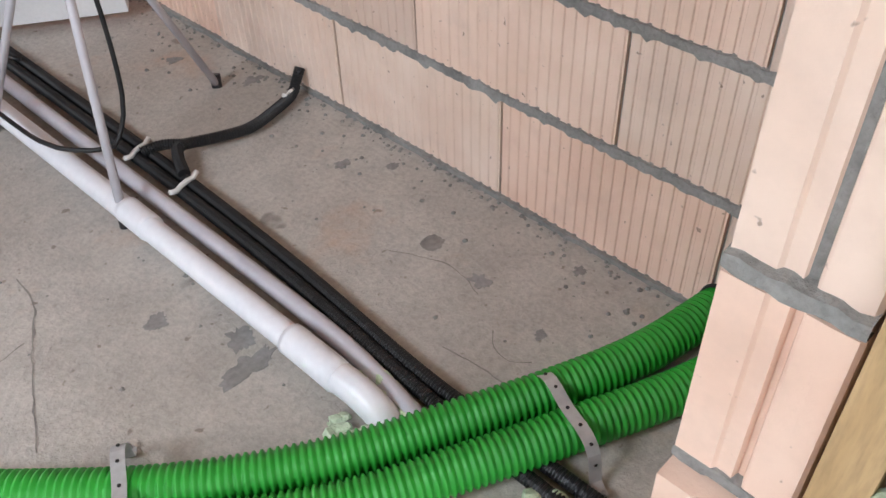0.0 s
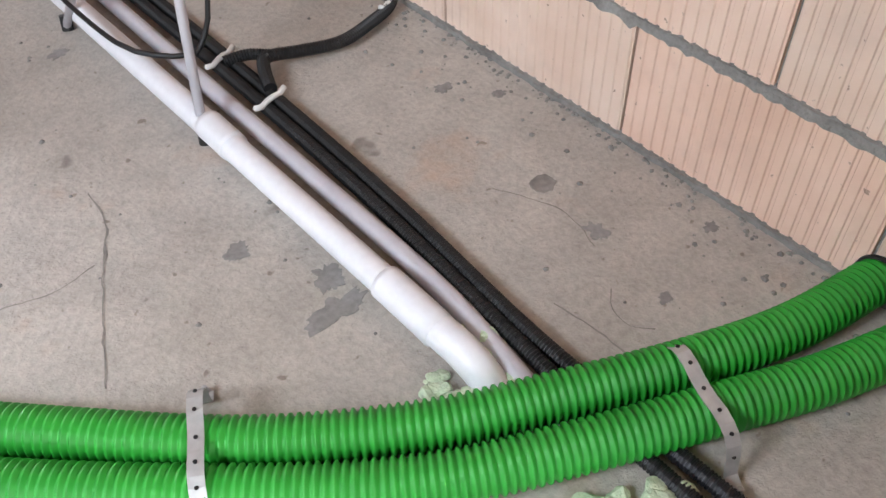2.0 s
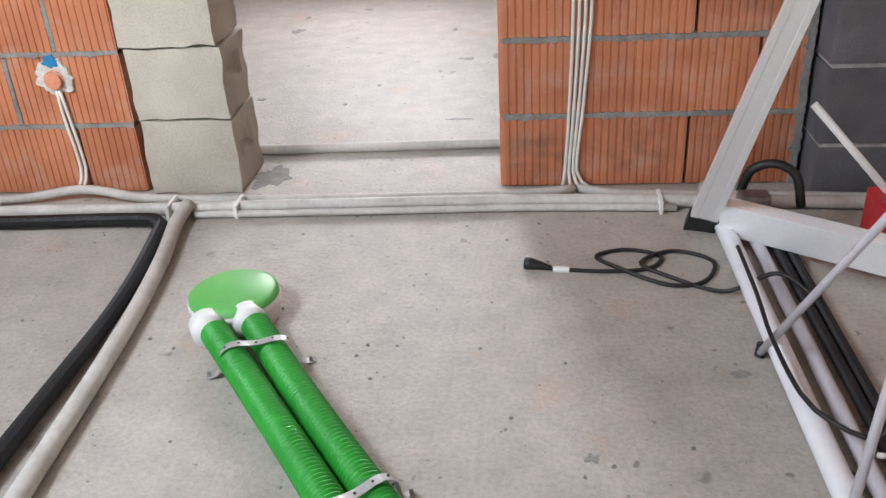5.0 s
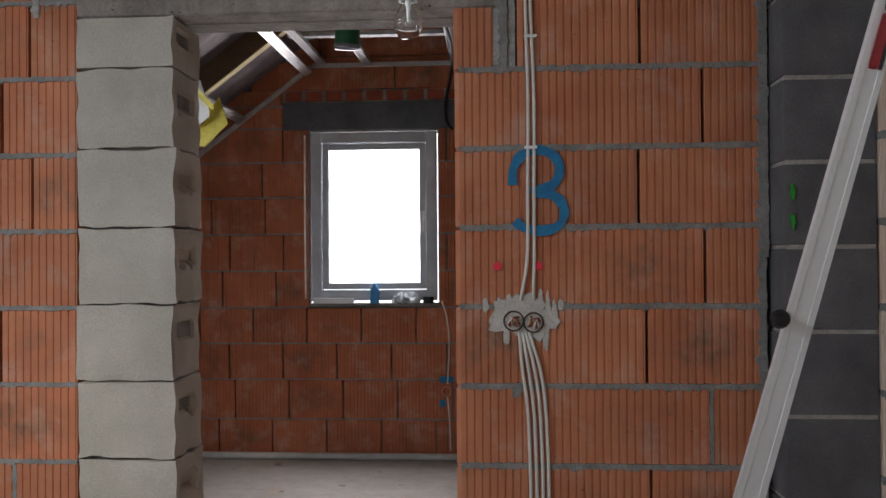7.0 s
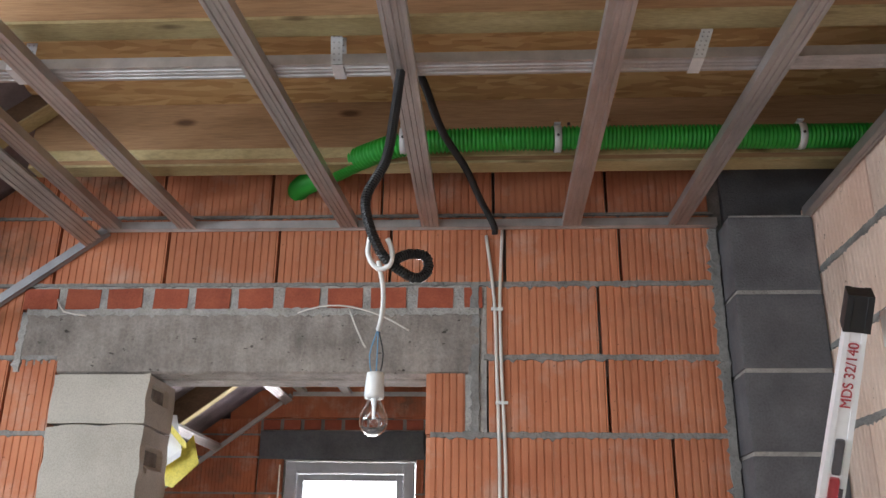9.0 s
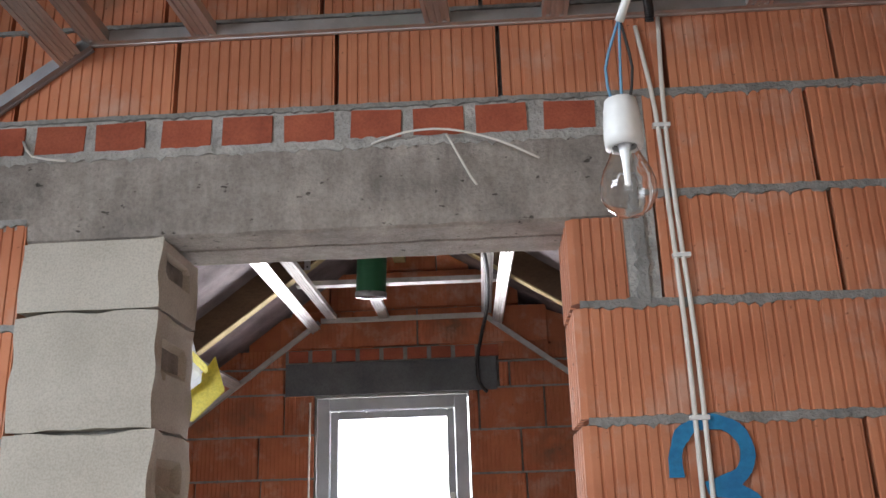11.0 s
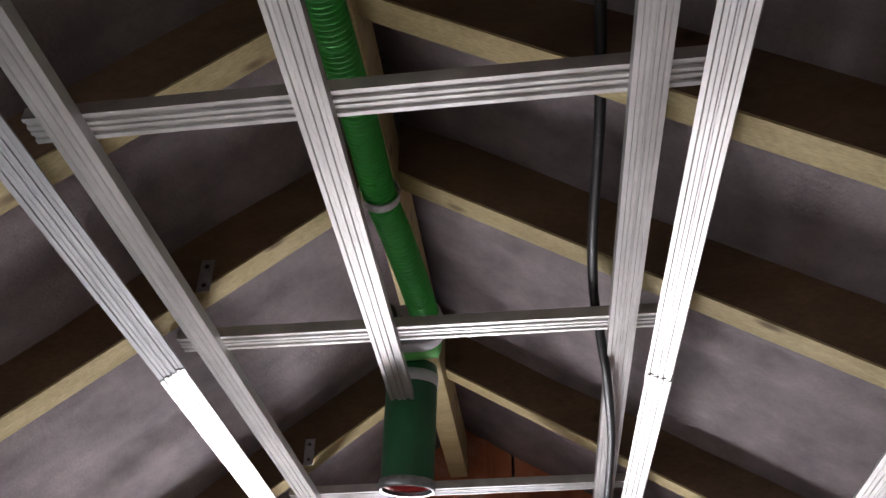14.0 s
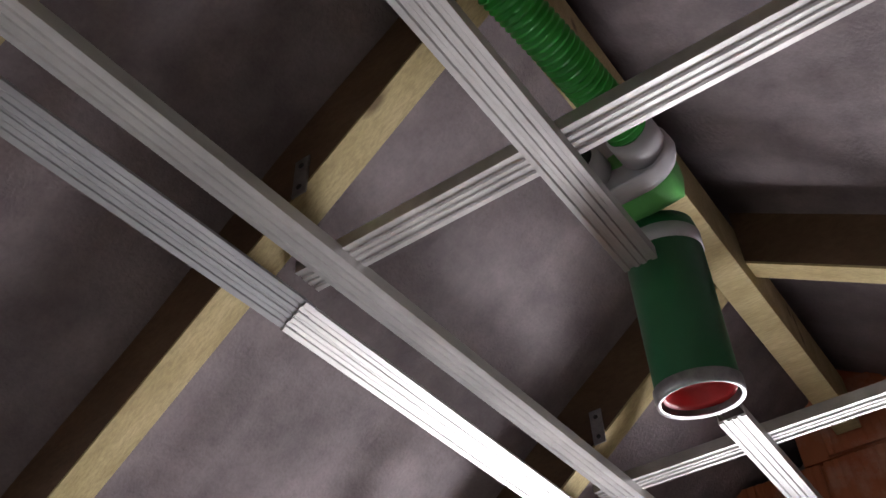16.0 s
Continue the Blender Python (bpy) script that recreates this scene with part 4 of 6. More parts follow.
part_at("hub", tube([(0.80, -1.31, 0.66), (0.80, -1.31, 0.72)], 0.02, 12), BLACK_PLASTIC, ob, "black plastic hub", True)
CORD = [(0.64, -0.62, 0.10), (0.625, -0.896, 0.12), (0.625, -1.044, 0.10), (0.641, -1.23, 0.085), (0.677, -1.31, 0.08), (0.729, -1.359, 0.08), (0.761, -1.36, 0.09),
        (0.80, -1.355, 0.18), (0.815, -1.34, 0.4), (0.805, -1.315, 0.66)]
part_at("cord", tube(spline(CORD, 0.03), 0.0055, 8), BLACK_PLASTIC, ob, "black cord hanging in a loop", True)

# ---- wiring on the brick wall ----
def wire(name, points, r, mat, label, group="", step=0.04):
    return thing(name, tube(spline(points, step), r, 8), mat, label, "cable", group, smooth=True)


C1 = "cream flat cable running down the brick wall"
wire("wall_cable", [(0.19, -0.008, 2.67), (0.215, -0.008, 2.45), (0.222, -0.008, 2.2), (0.228, -0.008, 1.9), (0.225, -0.008, 1.6), (0.222, -0.01, 1.4), (0.20, -0.01, 1.27)], 0.0055, CABLE, C1, "cream cables")
wire("wall_cable", [(0.245, -0.008, 2.69), (0.235, -0.008, 2.45), (0.238, -0.008, 2.2), (0.247, -0.008, 1.9), (0.245, -0.008, 1.6), (0.244, -0.01, 1.4), (0.24, -0.01, 1.27)], 0.0055, CABLE, C1, "cream cables")
for i, (dx, top) in enumerate(((0.0, 0.195), (0.019, 0.205), (0.038, 0.215), (0.056, 0.225))):
    wire("wall_cable", [(top, -0.012, 1.17), (0.205 + dx, -0.01, 1.05), (0.222 + dx, -0.009, 0.9), (0.228 + dx, -0.008, 0.6), (0.222 + dx * 0.8, -0.008, 0.3), (0.21 + dx * 0.7, -0.012, 0.06), (0.20 + dx * 1.6, -0.05, 0.02)], 0.0055, CABLE, C1, "cream cables")
for x, z in ((0.225, 2.41), (0.237, 2.1), (0.236, 1.75)):
    thing("cable_clip", box(x - 0.02, x + 0.02, -0.016, 0.0, z - 0.005, z + 0.005, 0.002), WHITE_PLASTIC, "small white clip on the cables", "clip", "cable clips")


def patch(cx, cz, rx, rz, mat, label, rag=0.35, y=-0.006, name="mortar_patch", group="mortar patches", n=48, thick=0.007):
    """An uneven flat dab on the front wall."""
    bm = bmesh.new()
    rim = []
    for k in range(n):
        a = 2 * math.pi * k / n
        s = 1 + rag * noise.noise(Vector((math.cos(a) * 2.2 + cx * 9, math.sin(a) * 2.2, cz * 7))) + rag * 0.5 * noise.noise(Vector((math.cos(a) * 7, math.sin(a) * 7, cx * 11)))
        rim.append((cx + rx * s * math.cos(a), cz + rz * s * math.sin(a)))
    front = [bm.verts.new((x, y, z)) for x, z in rim]
    back = [bm.verts.new((cx + (x - cx) * 1.04, y + thick, cz + (z - cz) * 1.04)) for x, z in rim]
    bm.faces.new(front)
    for k in range(n):
        bm.faces.new((front[k], back[k], back[(k + 1) % n], front[(k + 1) % n]))
    bmesh.ops.recalc_face_normals(bm, faces=bm.faces)
    return thing(name, bm, mat, label, "mortar", group)


PATCH = grained("gypsum patch", (0.50, 0.47, 0.43), (0.66, 0.63, 0.58), 18, 120, 0.95, 0.8, vary=0)
patch(0.21, 1.218, 0.078, 0.072, PATCH, "rough gypsum dab round the socket boxes", 0.55)
for x, z, h in ((0.135, 1.245, 0.035), (0.155, 1.16, 0.03), (0.285, 1.235, 0.06), (0.305, 1.225, 0.045), (0.278, 1.16, 0.05), (0.262, 1.275, 0.03), (0.165, 1.265, 0.025), (0.09, 1.255, 0.022), (0.325, 1.255, 0.018)):
    patch(x, z, 0.009, h, PATCH, "thin vertical smear of gypsum on the brick ribs", 0.4, -0.005, thick=0.006)
patch(0.188, 0.985, 0.016, 0.022, MORTAR, "small dab of grey mortar on the brick joint", 0.5)
patch(-1.475, 0.42, 0.065, 0.06, PATCH, "rough gypsum dab round the wall box", 0.3)


BROWN_BOX = grained("dusty brown box", (0.05, 0.028, 0.02), (0.13, 0.065, 0.045), 30, 120, 0.7, 0.3, vary=0)


for z in (1.592, 1.506):
    patch(0.998, z, 0.007, 0.022, GREEN, "small dab of green spray paint on the dark block", 0.6, -0.132, "paint_mark", "green paint marks", thick=0.004)


def wall_box(x, z, r, mat, label):
    ob = group_thing("socket_box", (x, -0.01, z), label, "socket box", "socket boxes")
    ring = lathe([(r, -0.002), (r, 0.003), (r - 0.003, 0.004), (r - 0.005, 0.0), (r - 0.006, -0.02), (0.0, -0.022)], 24)
    part_at("box", moved(ring, Matrix.Translation((x, -0.008, z)) @ pose(0, 0, 0, 90, 0, 0)), mat, ob)
    return ob


for x, z in ((0.178, 1.205), (0.240, 1.20)):
    ob = wall_box(x, z, 0.033, BROWN_BOX, "open black socket box with bare copper wires")
    for k in range(6):
        a = k * 1.7 + x * 20
        part_at("wire", tube(spline([(x + 0.02 * math.cos(a), -0.012, z + 0.02 * math.sin(a)), (x + 0.008 * math.cos(a + 1), -0.03, z + 0.01), (x + 0.018 * math.cos(a + 2), -0.014, z - 0.012)], 0.008), 0.0034, 6), COPPER if k % 3 else CABLE, ob, smooth=True)
ob = wall_box(-1.475, 0.415, 0.033, ORANGE_BOX, "orange socket box sealed with its cover")
part_at("cover", moved(lathe([(0.0, 0.004), (0.028, 0.003), (0.03, 0.0)], 24), Matrix.Translation((-1.475, -0.02, 0.415)) @ pose(0, 0, 0, 90, 0, 0)), ORANGE_BOX, ob)
patch(-1.478, 0.478, 0.026, 0.018, BLUE_PAINT, "small dab of blue spray paint on the brick", 0.5, -0.008, "paint_mark", "blue paint marks", thick=0.003)
for dx in (0.0, 0.018):
    wire("wall_cable", [(-1.475 + dx * 0.5, -0.01, 0.38), (-1.475 + dx, -0.01, 0.3), (-1.462 + dx, -0.01, 0.1), (-1.47 + dx, -0.04, 0.04)], 0.006, CABLE, "cream cable from the wall box to the floor", "cream cables")


def stroke(points, w, mat, label):
    """A sprayed line on the brick face."""
    bm = bmesh.new()
    for depth, run in enumerate(points):
        line = spline([(x, 0, z) for x, z in run], 0.012)
        y0 = -0.0075 - 0.0006 * depth
        prev = None
        for i, p in enumerate(line):
            q = (line[min(i + 1, len(line) - 1)] - line[max(i - 1, 0)]).normalized()
            nrm = Vector((-q.z, 0, q.x)) * w * (0.85 + 0.3 * noise.noise(p * 30))
            cur = [bm.verts.new(p + nrm * s + Vector((0, y, 0))) for s, y in ((-1, y0), (1, y0), (1, -0.004), (-1, -0.004))]
            if prev:
                for k in range(4):
                    bm.faces.new((prev[k], prev[(k + 1) % 4], cur[(k + 1) % 4], cur[k]))
            prev = cur
    bmesh.ops.recalc_face_normals(bm, faces=bm.faces)
    return thing("painted_numeral", bm, mat, label, "painted mark", "blue paint marks")


stroke([[(0.178, 1.632), (0.180, 1.68), (0.205, 1.725), (0.255, 1.742), (0.305, 1.725), (0.325, 1.685), (0.315, 1.645), (0.285, 1.622), (0.235, 1.61)],
        [(0.245, 1.606), (0.295, 1.603), (0.33, 1.575), (0.338, 1.535), (0.315, 1.50), (0.265, 1.487), (0.215, 1.495), (0.185, 1.52)]], 0.017, BLUE_PAINT, "numeral three sprayed in blue on the brick wall")
# laser light spots, put on the wall as flat red discs
for x in (0.128, 0.257):
    patch(x, 1.377, 0.013, 0.013, LASER_RED, "small red laser spot painted on the brick wall", 0.1, -0.0085, "red_dot", "red dots", 20, 0.003)

# ---- hanging lamp ----
ob = group_thing("pendant_bulb", (-0.041, -1.004, 1.85), "bare clear light bulb in a white holder on loose wires", "lamp")
at = Matrix.Translation((-0.041, -1.004, 1.85))
glass = part_at("bulb", moved(lathe([(0.0, 0.0), (0.012, 0.002), (0.022, 0.009), (0.029, 0.022), (0.030, 0.034), (0.026, 0.05), (0.018, 0.065), (0.013, 0.078), (0.013, 0.084), (0.0122, 0.084), (0.0122, 0.078), (0.0172, 0.065), (0.0252, 0.05), (0.0292, 0.034), (0.0282, 0.022), (0.0214, 0.0095), (0.0117, 0.0027), (0.0, 0.0008)], 28), at), GLASS, ob, "clear glass bulb", True)
glass.visible_shadow = False
part_at("filament_stem", moved(lathe([(0.0, 0.035), (0.003, 0.036), (0.004, 0.06), (0.007, 0.08), (0.0, 0.084)], 12), at), WHITE_PLASTIC, ob)
part_at("filament", tube([(-0.055, -1.004, 1.888), (-0.048, -1.004, 1.899), (-0.041, -1.004, 1.896), (-0.034, -1.004, 1.899), (-0.027, -1.004, 1.888)], 0.0012, 6), STEEL, ob)
part_at("holder", moved(lathe([(0.0135, 0.078), (0.02, 0.078), (0.021, 0.09), (0.019, 0.12), (0.017, 0.132), (0.0, 0.134)], 20), at), WHITE_PLASTIC, ob, "white plastic holder", True)
for dx, mt in ((-0.008, BLUE_WIRE), (0.002, BLUE_WIRE), (0.010, BLACK_PLASTIC)):
    part_at("wire", tube(spline([(-0.041 + dx, -1.004, 1.98), (-0.041 + dx * 1.6, -1.008, 2.02), (-0.036, -1.02, 2.075)], 0.015), 0.0016, 6), mt, ob)
part_at("cord", tube(spline([(-0.036, -1.02, 2.07), (-0.025, -1.05, 2.10), (-0.02, -1.09, 2.14), (-0.028, -1.12, 2.19)], 0.015), 0.005, 8), WHITE_PLASTIC, ob, "white cord", True)
part_at("knot", tube(spline([(-0.045, -1.13, 2.245), (-0.05, -1.12, 2.205), (-0.03, -1.115, 2.175), (-0.005, -1.12, 2.18), (0.0, -1.125, 2.21), (-0.01, -1.13, 2.235)], 0.01), 0.0055, 8), WHITE_PLASTIC, ob, "white cord tied in a loop", True)
conduit([(0.0, -0.95, 2.80), (-0.005, -1.02, 2.70), (-0.01, -1.08, 2.55), (-0.02, -1.12, 2.42), (-0.055, -1.14, 2.33), (-0.05, -1.14, 2.27), (-0.025, -1.13, 2.21), (0.0, -1.11, 2.185), (0.045, -1.08, 2.165), (0.07, -1.07, 2.185), (0.065, -1.075, 2.215), (0.03, -1.09, 2.215), (-0.005, -1.11, 2.19)], 0.0115, "black corrugated conduit hanging in a loop over the bulb", "hanging_conduit")
conduit([(0.0, -0.95, 2.80), (0.03, -0.80, 2.80), (0.07, -0.6, 2.76), (0.13, -0.4, 2.74), (0.17, -0.22, 2.72), (0.215, -0.06, 2.69), (0.22, -0.03, 2.665)], 0.0115, "black corrugated conduit passing over the ceiling profiles", "hanging_conduit")

# ---- duct under the ceiling beams ----
duct([(1.9, -0.385, 2.842), (1.2, -0.385, 2.840), (0.7, -0.385, 2.843), (0.2, -0.38, 2.845), (-0.05, -0.37, 2.838), (-0.18, -0.32, 2.826), (-0.32, -0.2, 2.823), (-0.45, -0.04, 2.845), (-0.48, 0.05, 2.85)],
     "bright green corrugated hose hung along the ceiling beam")
for x in (-0.061, 0.411, 1.14):
    ob = group_thing("pipe_clip", (x, -0.385, 2.842), "pale steel band with a screw holding the hose to the beam", "clip", "bands of the hose")
    band = lathe([(0.0395, -0.011), (0.0415, -0.011), (0.0415, 0.011), (0.0395, 0.011)], 28)
    part_at("band", moved(band, Matrix.Translation((x, -0.383, 2.842)) @ pose(0, 0, 0, 0, 90, 0)), PALE_STEEL, ob, smooth=True)
    part_at("screw", tube([(x, -0.424, 2.835), (x, -0.428, 2.834)], 0.004, 8), BLACK_PLASTIC, ob)
    part_at("tab", box(x - 0.010, x + 0.010, -0.41, -0.32, 2.884, 2.887), PALE_STEEL, ob)


def hanger(x, lean, z1):
    """A perforated strap standing up from the cross profile, and its twin behind."""
    ob = group_thing("profile_hanger", (x, -1.0, 2.70), "perforated zinc strap hanger above the ceiling profile", "hanger", "strap hangers")
    for y, w, k in ((-1.017, 0.014, 1.0), (-0.953, 0.014, 1.0)):
        top = x + lean
        bm = bmesh.new()
        a = [bm.verts.new(p) for p in ((x - w, y, 2.722), (x + w, y, 2.722), (top + w, y, z1), (top - w, y, z1))]
        c = [bm.verts.new(v.co + Vector((0, 0.0015, 0))) for v in a]
        bm.faces.new(a), bm.faces.new(list(reversed(c)))
        for i in range(4):
            bm.faces.new((a[i], c[i], c[(i + 1) % 4], a[(i + 1) % 4]))
        bmesh.ops.recalc_face_normals(bm, faces=bm.faces)
        part_at("strap", bm, PALE_STEEL, ob)
        for i in range(7):
            t = (i + 0.5) / 7
            for s in (-0.006, 0.006):
                p = (x + lean * t + s, y - 0.0006, 2.726 + (z1 - 2.726) * t)
                part_at("hole", moved(lathe([(0.0022, 0.0), (0.0022, 0.0008), (0.0, 0.0008)], 6), Matrix.Translation(p) @ pose(0, 0, 0, 90, 0, 0)), STEEL, ob)
    part_at("plate", box(x - 0.014, x + 0.014, -1.017, -0.95, 2.722, 2.7235), PALE_STEEL, ob)
    return ob


hanger(-0.955, 0.0, 2.84)
hanger(-0.160, -0.006, 2.84)
hanger(0.690, 0.03, 2.81)

# ---- far room: duct with outlet ----
duct([(-0.70, 0.26, 3.04), (-0.70, 0.8, 3.035), (-0.69, 1.2, 3.02), (-0.685, 1.40, 2.995), (-0.668, 1.52, 2.975), (-0.652, 1.65, 2.952), (-0.64, 1.83, 2.941)],
     "green corrugated hose coming down from the ridge to the outlet")
thing("pipe_clip", moved(lathe([(0.044, -0.012), (0.047, -0.011), (0.047, 0.011), (0.044, 0.012)], 24), Matrix.Translation((-0.685, 1.40, 2.995)) @ pose(0, 0, 0, 90, 0, 8)), STEEL, "steel band round the green hose", "clip", "bands of the hose")
CX, CY = -0.722, 2.10
ob = group_thing("ceiling_outlet", (CX, CY, 2.57), "dark green outlet duct hanging through the ceiling frame", "outlet duct")
# the outlet leans: its head lies nearer the doorway than its mouth
at = Matrix.Translation((CX, CY, 0)) @ Matrix.Translation((0, 0, 2.58)) @ pose(0, 0, 0, 8, 3, 0) @ Matrix.Translation((0, 0, -2.58))
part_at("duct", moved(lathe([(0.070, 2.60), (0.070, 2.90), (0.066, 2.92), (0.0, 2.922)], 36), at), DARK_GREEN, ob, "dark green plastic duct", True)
part_at("rim", moved(lathe([(0.065, 2.580), (0.072, 2.577), (0.074, 2.585), (0.074, 2.603), (0.070, 2.605), (0.065, 2.60)], 36), at), STEEL, ob, "bright metal rim", True)
part_at("cap", moved(lathe([(0.0, 2.622), (0.03, 2.621), (0.047, 2.616), (0.053, 2.597), (0.060, 2.589), (0.066, 2.60)], 36), at), RED_CAP, ob, "red inner cap", True)
part_at("band", moved(lathe([(0.0705, 2.86), (0.072, 2.86), (0.072, 2.892), (0.0705, 2.892)], 36), at), GREY_PVC, ob, "grey tape band", True)
part_at("head", tube([(-0.775, 1.95, 2.955), (-0.765, 1.95, 2.955), (-0.69, 1.95, 2.955), (-0.625, 1.95, 2.955), (-0.615, 1.95, 2.955)], 0.068, 24, rings=[0.042, 0.064, 0.068, 0.064, 0.042]), LEAF_GREEN, ob, "rounded green head", True)
bm = bmesh.new()
rim = []
for k in range(40):
    a = 2 * math.pi * k / 40
    rim.append((-0.695 + 0.07 * math.cos(a) + (0.03 if math.cos(a) > 0 else -0.03), 2.945 + 0.062 * math.sin(a)))
plate_rings = []
for y, k in ((1.885, 0.85), (1.875, 0.98), (1.88, 1.02), (1.905, 1.04), (1.92, 0.98)):
    plate_rings.append([bm.verts.new((-0.695 + (x + 0.695) * k, y, 2.945 + (z - 2.945) * k)) for x, z in rim])
for p, q in zip(plate_rings, plate_rings[1:]):
    for k in range(40):
        bm.faces.new((p[k], p[(k + 1) % 40], q[(k + 1) % 40], q[k]))
bm.faces.new(plate_rings[0]), bm.faces.new(list(reversed(plate_rings[-1])))
bmesh.ops.recalc_face_normals(bm, faces=bm.faces)
part_at("face_plate", bm, GREY_PVC, ob, "grey plastic face plate", True)
for x in (-0.64, -0.745):
    part_at("collar", tube([(x, 1.825, 2.94), (x, 1.85, 2.942), (x, 1.88, 2.944)], 0.043, 22), GREY_PVC, ob, "grey clear collar", True)
part_at("spare_plug", tube([(-0.745, 1.812, 2.94), (-0.745, 1.832, 2.94)], 0.034, 22), BLACK_PLASTIC, ob, "dark plug in the spare collar", True)

# black cable in the far room
wire("hanging_cable", [(-0.22, 0.30, 3.06), (-0.215, 0.8, 2.98), (-0.215, 1.1, 2.91), (-0.228, 1.4, 2.86), (-0.225, 1.62, 2.838), (-0.212, 1.74, 2.80), (-0.195, 1.9, 2.745), (-0.175, 2.3, 2.735), (-0.18, 3.0, 2.735), (-0.215, 3.33, 2.66), (-0.25, 3.36, 2.50), (-0.245, 3.35, 2.36), (-0.20, 3.35, 2.30)], 0.011, BLACK_PLASTIC, "thick black cable hanging through the ceiling frame", "", 0.05)

# insulation board under the left slope, brightened by the added roof lamp
ob = group_thing("insulation_board", (-1.45, 1.7, 2.2), "white board with torn yellow film under the left slope", "board")
part_at("board", slab((-1.72, 1.45, 1.80), (-1.28, 1.42, 2.10), (-1.44, 1.75, 2.32), (-1.75, 1.9, 2.35), 0.03), WHITE_BOARD, ob, "white board")
part_at("film", roughen(slab((-1.30, 1.42, 1.95), (-1.20, 1.44, 2.06), (-1.25, 1.48, 2.20), (-1.40, 1.44, 1.98), 0.01), 0.008, 8), WOOL, ob, "torn yellow film")
part_at("edge", roughen(slab((-1.52, 1.56, 2.36), (-1.50, 1.52, 2.36), (-1.26, 1.42, 2.14), (-1.28, 1.46, 2.14), 0.02), 0.01, 14), WOOL, ob, "torn yellow edge")

# ---- window of the gable wall ----
WX0, WX1, WZ0, WZ1 = -1.235, -0.315, 1.085, 2.315
ob = new("window_1")
tagged(ob, "white framed window with bright overcast sky behind it", "window", kind="structure")
frame_y0, frame_y1 = GABLE + 0.03, GABLE + 0.10
fw = 0.075
for x0, x1, z0, z1 in ((WX0 + 0.01, WX0 + 0.01 + fw, WZ0 + 0.02, WZ1 - 0.01), (WX1 - 0.01 - fw, WX1 - 0.01, WZ0 + 0.02, WZ1 - 0.01),
                       (WX0 + 0.01 + fw, WX1 - 0.01 - fw, WZ0 + 0.02, WZ0 + 0.02 + fw), (WX0 + 0.01 + fw, WX1 - 0.01 - fw, WZ1 - 0.01 - fw, WZ1 - 0.01)):
    part("window_frame", box(x0, x1, frame_y0, frame_y1, z0, z1, 0.006), PVC_FRAME, ob)
x0, x1, z0, z1 = WX0 + 0.09, WX1 - 0.09, WZ0 + 0.10, WZ1 - 0.09
sw = 0.045
for a, b, c, d in ((x0, x0 + sw, z0, z1), (x1 - sw, x1, z0, z1), (x0 + sw, x1 - sw, z0, z0 + sw), (x0 + sw, x1 - sw, z1 - sw, z1)):
    part("sash", box(a, b, frame_y0 + 0.02, frame_y1 + 0.02, c, d, 0.005), PVC_FRAME, ob)
pane = part("pane", box(x0 + sw, x1 - sw, frame_y0 + 0.06, frame_y0 + 0.064, z0 + sw, z1 - sw), GLASS, ob)
pane.visible_shadow = False
handle = part("handle", box(x1 - 0.038, x1 - 0.008, frame_y0 + 0.006, frame_y0 + 0.02, (z0 + z1) / 2 - 0.035, (z0 + z1) / 2 + 0.035, 0.004), WHITE_PLASTIC, ob, "white window handle")
part("lever", box(x1 - 0.034, x1 - 0.012, frame_y0 - 0.03, frame_y0 - 0.015, (z0 + z1) / 2 - 0.12, (z0 + z1) / 2 + 0.012, 0.006), WHITE_PLASTIC, handle)
part("spindle", box(x1 - 0.03, x1 - 0.016, frame_y0 - 0.016, frame_y0 + 0.007, (z0 + z1) / 2 - 0.008, (z0 + z1) / 2 + 0.008, 0.002), WHITE_PLASTIC, handle)
thing("backdrop", box(-3.5, 2.0, 6.5, 6.52, -0.5, 4.5), OVERCAST, "bright overcast sky outside the window", "sky", kind="structure")
# things on the sill
thing("wood_offcut", box(-1.20, -0.92, GABLE - 0.02, GABLE + 0.05, 1.087, 1.125, 0.004), WHITE_BOARD, "pale board offcut lying on the window sill", "offcut")
thing("water_bottle", moved(lathe([(0.0, 0.0), (0.032, 0.0), (0.034, 0.01), (0.033, 0.08), (0.03, 0.1), (0.013, 0.125), (0.013, 0.14), (0.0, 0.141)], 20), Matrix.Translation((-0.765, GABLE - 0.01, 1.087))),
      grained("blue bottle", (0.05, 0.22, 0.5), (0.1, 0.35, 0.65), 9, 60, 0.2, 0.05, vary=0), "small blue plastic bottle on the window sill", "bottle", smooth=True)
bm = bmesh.new()
for p, r in (((-0.56, GABLE + 0.0, 1.12), 0.05), ((-0.49, GABLE - 0.005, 1.115), 0.045), ((-0.61, GABLE + 0.0, 1.105), 0.035)):
    bmesh.ops.create_icosphere(bm, subdivisions=3, radius=r, matrix=Matrix.Translation(p))
for v in bm.verts:
    v.co.z = max(1.087, v.co.z)
roughen(bm, 0.02, 26)
for v in bm.verts:
    v.co.z = max(1.087, v.co.z)
thing("plastic_bag", bm, grained("thin bag", (0.45, 0.5, 0.56), (0.7, 0.74, 0.8), 9, 60, 0.25, 0.2, vary=0), "crumpled clear plastic bag on the window sill", "bag")
thing("black_roll", moved(lathe([(0.02, 0.0), (0.038, 0.0), (0.038, 0.045), (0.02, 0.045), (0.02, 0.0)], 22), Matrix.Translation((-0.385, GABLE - 0.01, 1.087))), BLACK_PLASTIC, "black roll of tape on the window sill", "tape roll")

# ---- bricks ----
MESHES = {}


